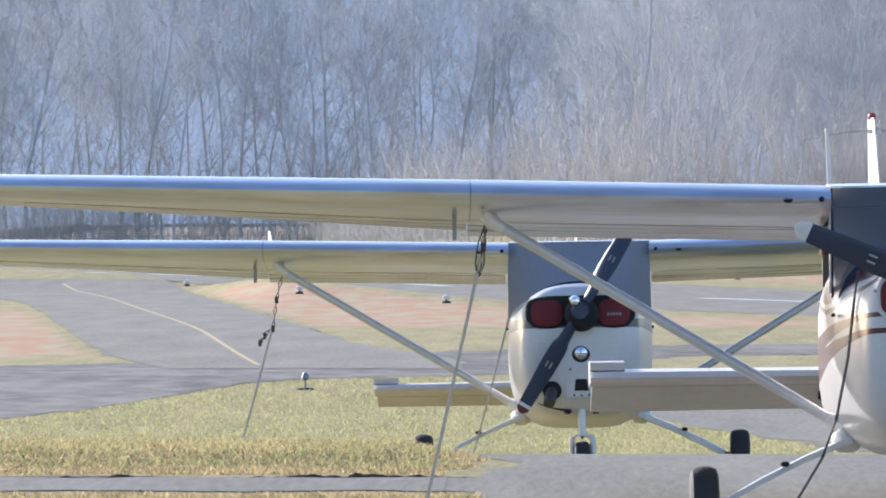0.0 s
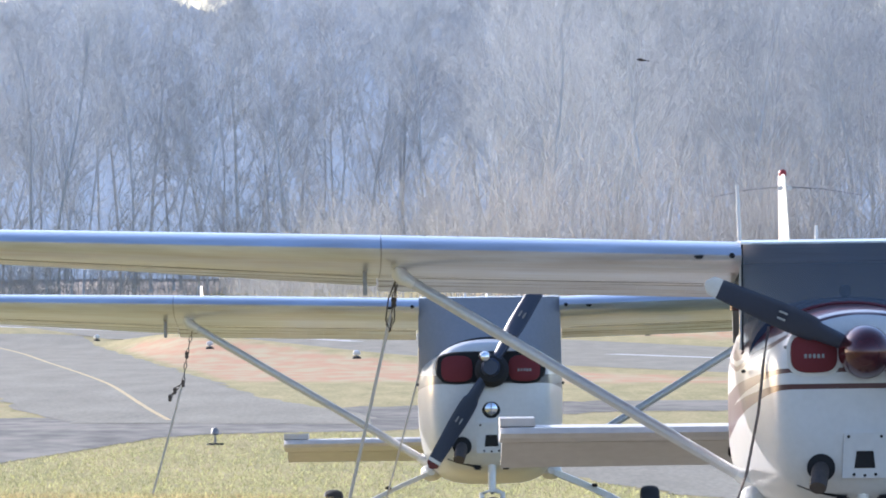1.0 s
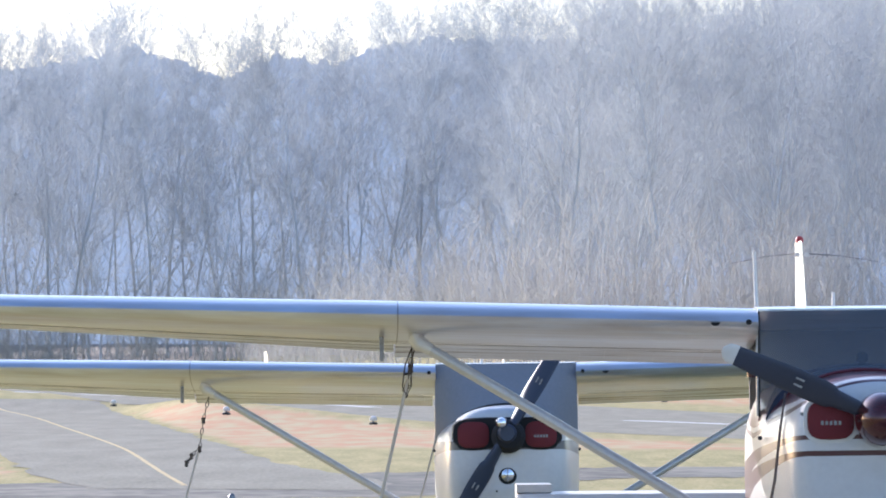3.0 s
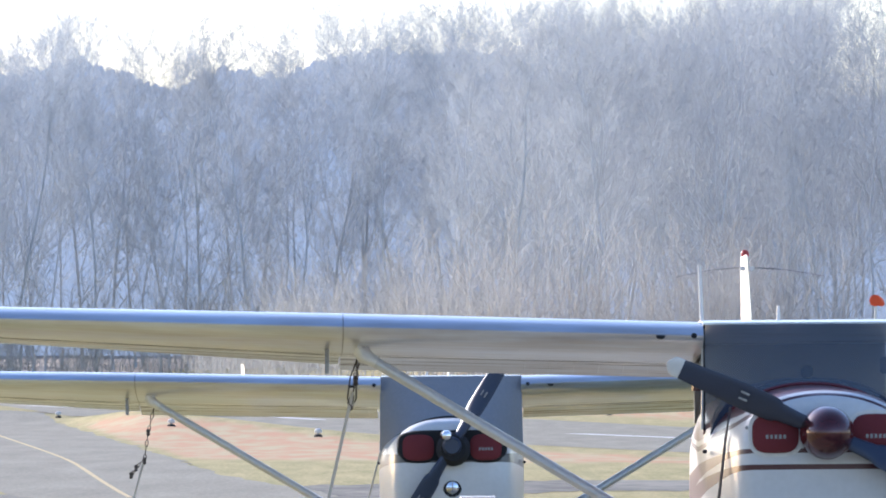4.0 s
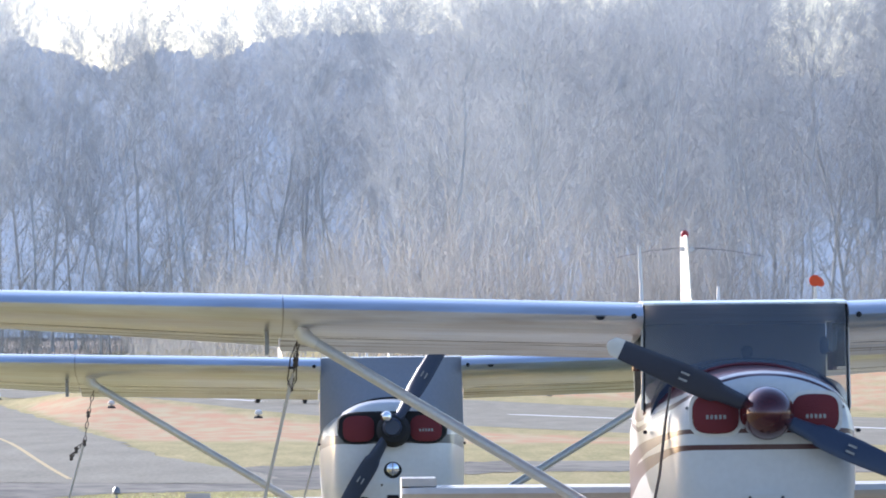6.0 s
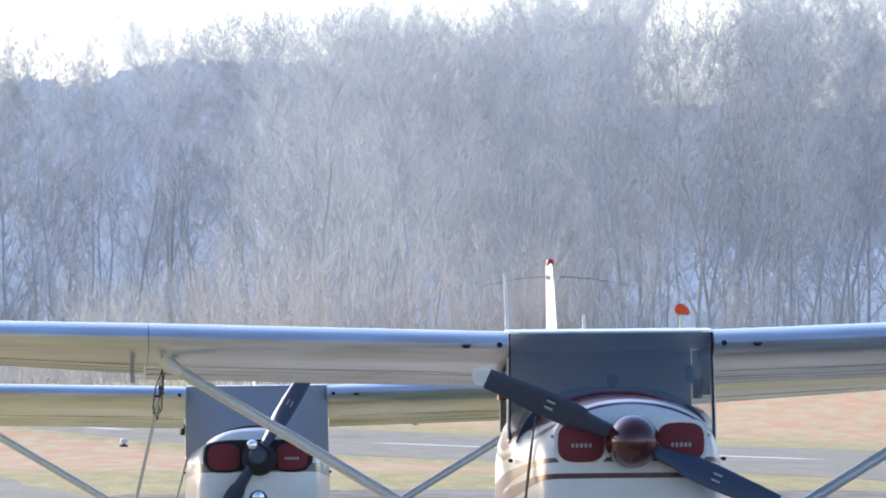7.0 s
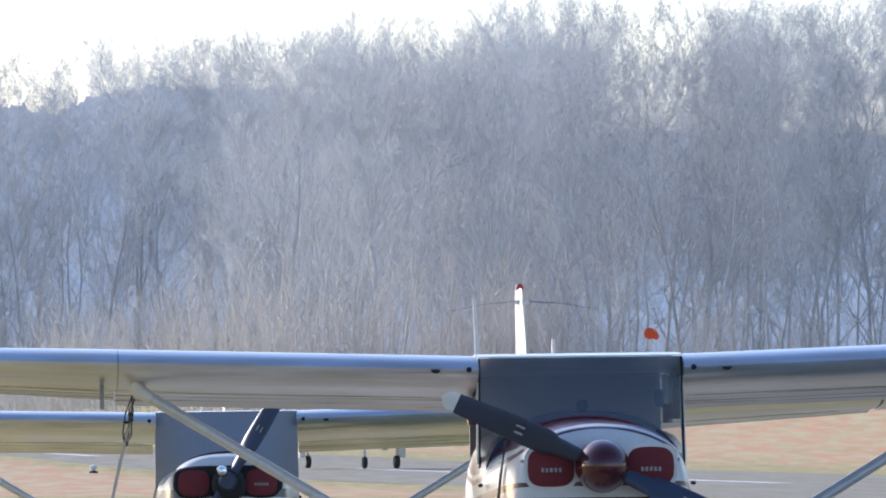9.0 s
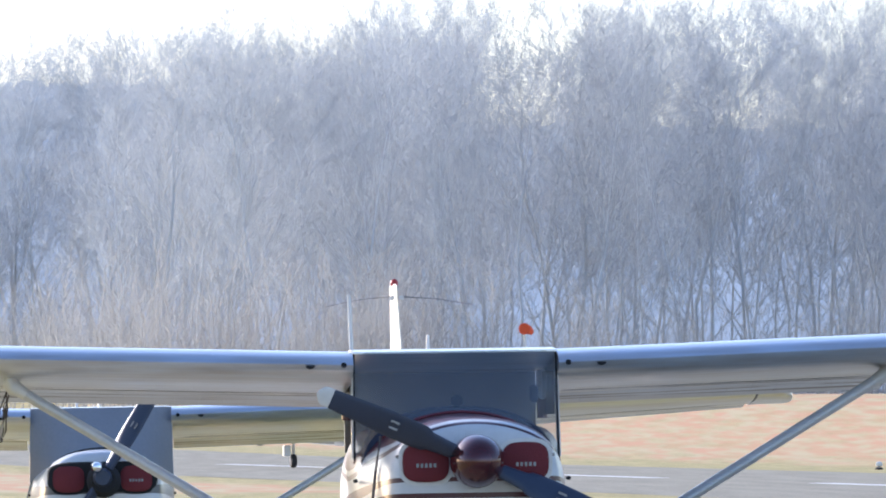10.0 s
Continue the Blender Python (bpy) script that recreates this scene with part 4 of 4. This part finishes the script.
for u, v in ((-210, 97), (-470, 81), (-670, 67), (60, 93), (305, 55), (1405, 98)):
    x, y = at(u / 12920, v / 12920)
    field_light(x, y, 0.62, "small white field light on a dark base in dry grass")
# stake light by the taxiway
x, y = at(-460 / 12920, 252 / 12920)
top = empty("taxiway_light", Matrix.Translation((x, y, level(x, y))), "small blue-grey taxiway light on a thin stake in grass", "light")
part("stake", tube([(0, 0, 0), (0, 0, 0.17)], 0.016, 8), STEEL, top)
part("head", revolve([(0.13, 0.03), (0.15, 0.05), (0.20, 0.045), (0.23, 0.02)], (0, 0, 0), "z", 12), STEEL, top)
part("base", revolve([(0.0, 0.12), (0.025, 0.11)], (0, 0, 0), "z", 14), RUBBER, top)

# windsock beyond the runway
wx, wy = (775 / 12920) * 225, 225.0
wz = level(wx, wy)
sock = empty("windsock", Matrix.Translation((wx, wy, wz)), "orange windsock drooping on a pale pole", "windsock")
hz = 1.653 + 152 * wy / 12920 - wz
part("pole", tube([(0, 0, 0), (0, 0, hz - 0.15)], [0.06, 0.045], 10), WHITE, sock)
part("hoop", tube([(-0.03 + 0.16 * math.cos(a), -0.05, hz + 0.17 * math.sin(a)) for a in (2 * math.pi * k / 24 for k in range(25))], 0.015, 6, cap=False), ORANGE, sock)
part("sock", loft([[Vector((cx + r * math.cos(a), y0, hz + cz + r * math.sin(a))) for a in (2 * math.pi * k / 18 for k in range(18))]
                   for cx, y0, cz, r in ((-0.03, -0.06, 0, 0.155), (0.06, 0.10, -0.01, 0.155), (0.13, 0.25, -0.03, 0.13), (0.18, 0.38, -0.06, 0.11), (0.21, 0.50, -0.09, 0.09))]), ORANGE, sock)


# ---------------------------------------------------------------- the airplane that rolls along the runway
def rolling_aircraft():
    """A low-wing airplane on three legs; its base lies under the nose wheel, nose towards -y."""
    p = empty("rolling_airplane", Matrix.Identity(4), "white low-wing airplane rolling along the runway", "airplane")
    fus = part("fuselage", loft([oval(-1.0, 0.18, 0.95, 1.25, 2.2), oval(-0.8, 0.40, 0.78, 1.38, 2.4), oval(0.2, 0.55, 0.66, 1.48, 2.6), oval(1.6, 0.58, 0.66, 1.52, 2.6),
                                 oval(3.0, 0.45, 0.75, 1.48, 2.4), oval(4.6, 0.2, 0.95, 1.38, 2.2), oval(5.9, 0.05, 1.1, 1.28, 2)]), WHITE, p)
    part("canopy", loft([oval(0.4, 0.40, 1.40, 1.50, 2.4), oval(1.0, 0.46, 1.40, 1.70, 2.4), oval(1.8, 0.44, 1.40, 1.71, 2.4), oval(2.8, 0.30, 1.40, 1.52, 2.4)]), DARK, p)
    for s in (-1, 1):
        part("wing", loft([airfoil(s * ax, y, z, c, 2.0, 0.0, 0.99) for ax, y, z, c in ((0.4, 0.9, 0.78, 1.7), (2.0, 1.1, 0.92, 1.4), (5.2, 1.35, 1.2, 0.9))]), WHITE, p)
        leg = part("gear_leg", tube([(s * 1.5, 1.95, 0.86), (s * 1.5, 1.95, 0.24)], 0.05, 10), WHITE, p)
        part("gear_door", box(s * 1.66 if s > 0 else -1.72, 1.90, 0.52, 0.20, 0.30, 0.34, 0.02), WHITE, leg)
        add_wheel(p, s * 1.5, 1.95, 0.21, 0.21, 0.18)
        part("tailplane", loft([airfoil(s * ax, y, 1.22, c, 0, 0, 0.99) for ax, y, c in ((0.08, 4.8, 0.9), (1.6, 5.1, 0.6))]), WHITE, p)
    part("nose_leg", tube([(0, 0, 0.8), (0, 0, 0.22)], 0.045, 10), WHITE, p)
    add_wheel(p, 0, 0, 0.2, 0.2, 0.14, "nose_wheel")
    part("tail_fin", loft([[Vector((dx, y, z)) for dx, y in ((0, y0), (0.04, y0 + 0.3), (0.0, y1), (-0.04, y0 + 0.3))] for z, y0, y1 in ((1.25, 4.6, 5.9), (2.15, 5.3, 6.0))]), WHITE, p)
    prop = part("propeller_hub", revolve([(-0.30, 0.01), (-0.22, 0.09), (-0.02, 0.14)], (0, -1.0, 1.1), "y", 16), CHROME, p)
    return p


roller = rolling_aircraft()
ROLL = [(0, 331.3), (1, 324.8), (2.5, 315.0), (4.5, 298.0), (5.5, 286.2), (7.0, 267.5), (8.6, 245.8), (9.0, 239.5), (9.5, 231.2), (10, 222.9)]


# ---------------------------------------------------------------- bird
def build_bird():
    b = empty("bird", Matrix.Identity(4), "small dark bird in flight over the field", "bird")
    part("body", loft([[Vector((x, r * math.cos(a), r * 0.8 * math.sin(a))) for a in (2 * math.pi * k / 10 for k in range(10))]
                       for x, r in ((-0.13, 0.006), (-0.10, 0.025), (-0.03, 0.04), (0.05, 0.032), (0.12, 0.012), (0.19, 0.022), (0.20, 0.004))]), FEATHER, b)
    for s in (-1, 1):
        part("wing", loft([[Vector((x0, s * y, z)), Vector((x0 + c * 0.4, s * y, z + 0.008)), Vector((x0 + c, s * y, z)), Vector((x0 + c * 0.4, s * y, z - 0.004))]
                           for y, x0, c, z in ((0.02, -0.06, 0.11, 0.01), (0.12, -0.08, 0.10, 0.03), (0.24, -0.02, 0.03, 0.02))]), FEATHER, b)
    return b


bird = build_bird()


# ---------------------------------------------------------------- woods
def bare_tree_arrays(seed, height, twigs, spread=1.0, clear=0.30):
    """Bare tree as (trunk and limbs, branchlets and twigs), each (verts, faces): the stem forks into upswept limbs that fork again."""
    rnd = random.Random(seed)
    V, Fc, TV, TF = [], [], [], []
    ends = []

    def bar(a, b, ra, rb, sides):
        d = (b - a).normalized()
        u = d.cross(Vector((0.3, 0.9, 0.1))).normalized()
        w = d.cross(u)
        i = len(V)
        for c, r in ((a, ra), (b, rb)):
            for k in range(sides):
                t = 2 * math.pi * k / sides
                V.append(c + (u * math.cos(t) + w * math.sin(t)) * r)
        for k in range(sides):
            Fc.append((i + k, i + (k + 1) % sides, i + sides + (k + 1) % sides, i + sides + k))

    def blade(a, b, wa, wb):
        w = (b - a).cross(Vector((rnd.gauss(0, 1), rnd.gauss(0, 1), rnd.gauss(0, 1)))).normalized()
        i = len(TV)
        if wb > 0:
            TV.extend((a - w * wa, a + w * wa, b + w * wb, b - w * wb))
            TF.append((i, i + 1, i + 2, i + 3))
        else:
            TV.extend((a - w * wa, a + w * wa, b))
            TF.append((i, i + 1, i + 2))

    def limb(a, d, length, r, depth):
        n = (0, 4, 3, 2)[depth]
        for i in range(n):
            b = a + d * (length / n)
            rb = r * 0.80
            if depth < 3:
                bar(a, b, r, rb, 5 if depth == 1 else 3)
            else:
                blade(a, b, r, rb)
            if depth > 1:
                ends.append((a.copy(), b.copy()))
            if depth < 3:
                last = i == n - 1
                for _ in range(2 if last else (1 if i or depth == 1 else int(rnd.random() < 0.6))):
                    side = Vector((rnd.gauss(0, 1), rnd.gauss(0, 1), rnd.gauss(0.1, 0.5))).normalized()
                    limb(b, (d + side * (0.55 if last else 0.85)).normalized(), length * rnd.uniform(0.42, 0.66), rb * (0.8 if last else 0.55), depth + 1)
            a, r = b, rb
            d = (d + Vector((rnd.gauss(0, 0.17), rnd.gauss(0, 0.17), rnd.gauss(0.12, 0.10)))).normalized()

    a, d, r = Vector((0, 0, -0.5)), Vector((rnd.gauss(0, 0.04), rnd.gauss(0, 0.04), 1)).normalized(), height * rnd.uniform(0.0038, 0.0060)
    n = 9
    for i in range(n):
        f = (i + 1) / n
        b = a + d * (height * 0.74 / n)
        rb = r * (0.93 if f < 0.5 else 0.82)
        bar(a, b, r, rb, 6)
        if f > clear:
            for _ in range(4 if i == n - 1 else 1 + int(rnd.random() < 0.45 + 0.4 * f)):
                t = rnd.uniform(0, 6.283)
                up = rnd.uniform(0.6, 1.3) + 1.1 * f
                nd = Vector((math.cos(t), math.sin(t), up)).normalized()
                limb(b if i == n - 1 else a.lerp(b, rnd.random()), nd, height * rnd.uniform(0.20, 0.31) * (1.15 - 0.35 * f) * spread, rb * (0.72 if i == n - 1 else 0.48), 1)
        a, r = b, rb
        d = (d + Vector((rnd.gauss(0, 0.07), rnd.gauss(0, 0.07), 0.04))).normalized()
    for _ in range(twigs):
        p0, p1 = rnd.choice(ends)
        side = Vector((rnd.gauss(0, 1), rnd.gauss(0, 1), rnd.gauss(0.45, 0.6))).normalized()
        t = ((p1 - p0).normalized() * 0.7 + side * 0.9).normalized()
        a = p0.lerp(p1, rnd.random())
        blade(a, a + t * rnd.uniform(0.6, 2.0), rnd.uniform(0.007, 0.014), 0)
    k = height / sorted(v.z for v in TV)[-200]
    return [v * k for v in V], Fc, [v * k for v in TV], TF


def plain_mesh(name, verts, faces, mat):
    me = bpy.data.meshes.new(name)
    me.from_pydata([tuple(v) for v in verts], [], faces)
    me.materials.append(mat)
    return me


KINDS = []
for seed in range(8):
    tv, tf, cv, cf = bare_tree_arrays(40 + seed, 26.0, 5600, 0.9 + 0.05 * (seed % 4), 0.22 + 0.05 * (seed % 3))
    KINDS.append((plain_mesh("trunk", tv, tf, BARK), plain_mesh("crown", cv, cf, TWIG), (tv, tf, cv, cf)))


def wood_level(x, y):
    return level(x, y) + 1.5 * smooth01((y - 560) / 240)


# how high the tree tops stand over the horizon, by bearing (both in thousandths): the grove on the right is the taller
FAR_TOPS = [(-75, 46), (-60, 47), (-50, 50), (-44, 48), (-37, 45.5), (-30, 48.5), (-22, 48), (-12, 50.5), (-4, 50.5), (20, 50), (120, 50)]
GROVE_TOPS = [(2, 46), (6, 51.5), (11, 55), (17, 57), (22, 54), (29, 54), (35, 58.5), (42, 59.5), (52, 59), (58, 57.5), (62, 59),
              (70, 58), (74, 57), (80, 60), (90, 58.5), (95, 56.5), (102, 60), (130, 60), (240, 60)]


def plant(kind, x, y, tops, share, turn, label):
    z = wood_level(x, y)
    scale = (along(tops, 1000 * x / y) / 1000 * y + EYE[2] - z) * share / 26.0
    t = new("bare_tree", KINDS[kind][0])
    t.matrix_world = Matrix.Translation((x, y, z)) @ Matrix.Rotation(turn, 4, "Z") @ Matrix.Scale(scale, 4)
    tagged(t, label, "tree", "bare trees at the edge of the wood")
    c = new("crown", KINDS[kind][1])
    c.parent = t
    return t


rnd = random.Random(5)
for i in range(118):
    # the nearer grove, its front row the loosest
    y = 448 + 97 * rnd.random() ** 1.3
    x = y * (0.0035 + 0.187 * (i + rnd.random()) / 118)
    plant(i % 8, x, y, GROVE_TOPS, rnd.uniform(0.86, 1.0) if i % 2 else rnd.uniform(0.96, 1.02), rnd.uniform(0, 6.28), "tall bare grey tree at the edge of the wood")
for i in range(82):
    # the far wood's edge
    y = rnd.uniform(570, 640)
    x = y * (-0.12 + 0.17 * (i + rnd.random()) / 82)
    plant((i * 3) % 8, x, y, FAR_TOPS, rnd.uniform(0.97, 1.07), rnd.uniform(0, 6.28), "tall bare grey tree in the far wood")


def joined(name, mat, spots, pick, label):
    """Many trees of the depth of the wood in one mesh."""
    vs, fs, base = [], [], 0
    for kind, x, y, s, turn in spots:
        v, f = pick(KINDS[kind][2])
        a = np.array([tuple(p) for p in v]) * s
        c, sn = math.cos(turn), math.sin(turn)
        b = np.stack([a[:, 0] * c - a[:, 1] * sn + x, a[:, 0] * sn + a[:, 1] * c + y, a[:, 2] + wood_level(x, y)], 1)
        vs.append(b)
        fs += [tuple(q + base for q in face) for face in f]
        base += len(a)
    me = bpy.data.meshes.new(name)
    me.from_pydata(np.concatenate(vs).tolist(), [], fs)
    me.materials.append(mat)
    return tagged(new(name, me), label, "wood", kind="stuff")


spots = [(rnd.randrange(8), rnd.uniform(-85, 130), rnd.uniform(650, 740), rnd.uniform(1.15, 1.32), rnd.uniform(0, 6.28)) for _ in range(22)]
spots += [(rnd.randrange(8), rnd.uniform(8, 120), rnd.uniform(540, 620), rnd.uniform(0.98, 1.14), rnd.uniform(0, 6.28)) for _ in range(36)]
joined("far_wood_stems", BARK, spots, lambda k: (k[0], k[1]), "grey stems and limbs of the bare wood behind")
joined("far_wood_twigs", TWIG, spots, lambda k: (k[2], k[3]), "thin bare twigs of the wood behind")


def sapling_arrays(seed, stems):
    """A thicket of upright saplings, 8 m high: many thin stems from one foot, with fine upswept twigs."""
    rnd = random.Random(seed)
    V, F = [], []

    def blade(a, b, wa, wb):
        w = (b - a).cross(Vector((rnd.gauss(0, 1), rnd.gauss(0, 1), 0.2))).normalized()
        i = len(V)
        V.extend((a - w * wa, a + w * wa, b + w * wb, b - w * wb))
        F.append((i, i + 1, i + 2, i + 3))

    for _ in range(stems):
        a = Vector((rnd.gauss(0, 0.9), rnd.gauss(0, 0.9), -0.2))
        d = Vector((rnd.gauss(0, 0.22), rnd.gauss(0, 0.22), 1)).normalized()
        h, r = 8.0 * rnd.uniform(0.45, 1.0), rnd.uniform(0.018, 0.04)
        for i in range(5):
            b = a + d * (h / 5)
            blade(a, b, r, r * 0.75)
            if i:
                for _ in range(7):
                    t = (d + Vector((rnd.gauss(0, 0.6), rnd.gauss(0, 0.6), rnd.gauss(0.1, 0.4)))).normalized()
                    p = a.lerp(b, rnd.random())
                    blade(p, p + t * rnd.uniform(0.5, 1.9), rnd.uniform(0.007, 0.013), 0.003)
            a, r = b, r * 0.75
            d = (d + Vector((rnd.gauss(0, 0.1), rnd.gauss(0, 0.1), 0.05))).normalized()
    return np.array([tuple(v) for v in V]), F


# undergrowth: pale saplings and dry shrubs along the foot of the wood
SHRUBS = [sapling_arrays(90 + k, 16) for k in range(4)]
vs, fs, base = [], [], 0
for i in range(340):
    if i < 220:
        y = rnd.uniform(425, 452)
        x = y * rnd.uniform(-0.032, 0.2)
        sc = (rnd.uniform(0.7, 1.3) if x < 26 else rnd.uniform(0.45, 1.0)) * (0.55 + 0.45 * smooth01((1000 * x / y + 34) / 22))
    else:
        y, sc = rnd.uniform(548, 572), rnd.uniform(0.5, 1.4)
        x = y * rnd.uniform(-0.12, 0.01)
    v, f = SHRUBS[i % 4]
    a, t = v * (sc * 1.1, sc * 1.1, sc), rnd.uniform(0, 6.28)
    c, sn = math.cos(t), math.sin(t)
    vs.append(np.stack([a[:, 0] * c - a[:, 1] * sn + x, a[:, 0] * sn + a[:, 1] * c + y, a[:, 2] + wood_level(x, y)], 1))
    fs += [tuple(q + base for q in face) for face in f]
    base += len(a)
me = bpy.data.meshes.new("undergrowth")
me.from_pydata(np.concatenate(vs).tolist(), [], fs)
me.materials.append(BRUSH)
tagged(new("undergrowth", me), "pale brown saplings and dry shrubs at the foot of the wood", "brush", kind="stuff")
# wooded slope behind
bm = bmesh.new()
gx = steps(-400, 400, 60)
rows = [[bm.verts.new((x, y, wood_level(x, y) + 0.05)) for x in gx] for y in (430, 480, 540, 580, 620, 660, 700, 740, 780)]
for a, b in zip(rows, rows[1:]):
    for i in range(len(gx) - 1):
        if (gx[i] > 2 or a[0].co.y > 550):
            bm.faces.new((a[i], a[i + 1], b[i + 1], b[i]))
tagged(part("wood_floor", bm, LITTER), "brown leaf litter on the wooded slope", "ground", kind="structure")


# distance behind the trees: a flat ridge whose emission is the haze's blue-grey
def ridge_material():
    m = bpy.data.materials.new("distance_haze_glow")
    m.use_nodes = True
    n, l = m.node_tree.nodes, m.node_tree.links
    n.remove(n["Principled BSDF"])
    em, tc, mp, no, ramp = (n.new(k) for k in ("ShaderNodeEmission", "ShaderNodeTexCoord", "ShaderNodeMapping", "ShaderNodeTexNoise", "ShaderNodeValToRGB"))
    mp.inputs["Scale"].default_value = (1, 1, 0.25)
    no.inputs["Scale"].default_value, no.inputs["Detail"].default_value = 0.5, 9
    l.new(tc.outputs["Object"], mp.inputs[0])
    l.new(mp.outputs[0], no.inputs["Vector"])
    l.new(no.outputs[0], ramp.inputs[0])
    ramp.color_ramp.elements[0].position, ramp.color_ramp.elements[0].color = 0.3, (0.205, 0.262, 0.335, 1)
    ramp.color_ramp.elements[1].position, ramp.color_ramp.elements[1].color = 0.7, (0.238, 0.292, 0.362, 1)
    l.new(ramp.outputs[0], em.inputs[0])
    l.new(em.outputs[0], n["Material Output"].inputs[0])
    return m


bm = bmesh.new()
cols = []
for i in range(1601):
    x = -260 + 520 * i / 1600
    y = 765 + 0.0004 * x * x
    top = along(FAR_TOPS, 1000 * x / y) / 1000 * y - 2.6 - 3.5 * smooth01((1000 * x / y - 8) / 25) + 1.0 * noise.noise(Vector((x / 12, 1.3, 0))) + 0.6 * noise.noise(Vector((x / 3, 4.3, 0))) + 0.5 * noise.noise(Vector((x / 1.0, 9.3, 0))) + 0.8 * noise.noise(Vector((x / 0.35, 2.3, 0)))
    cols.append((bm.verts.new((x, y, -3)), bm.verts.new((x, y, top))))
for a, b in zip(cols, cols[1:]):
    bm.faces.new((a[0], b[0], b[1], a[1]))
tagged(part("backdrop", bm, ridge_material()), "flat backdrop glowing in the blue-grey of a hazy wooded distance", "backdrop", kind="structure")


# ---------------------------------------------------------------- what moves
def motions():
    heading = math.atan2(RUN, 1.0)
    rows = []
    for t, y in ROLL:
        x = 50.9 - RUN * y
        rows.append((t, Matrix.Translation((x, y, level(x, y) + 0.02)) @ Matrix.Rotation(heading, 4, "Z")))
    walk(roller, rows)
    rows = []
    for t in (0, 0.8, 1.25, 1.7, 3.0, 10.0):
        u, v = 1578 - 1493 * (t - 0.8), -26 + 175 * (t - 0.8) - 22 * (t - 0.8) ** 2 * (1 if t < 3 else 0)
        y = 180.0
        rows.append((t, pose((u - 1000) / 12920 * y, y, 1.653 - (v - 440) / 12920 * y, 0, 8, 0)))
    walk(bird, rows)


motions()
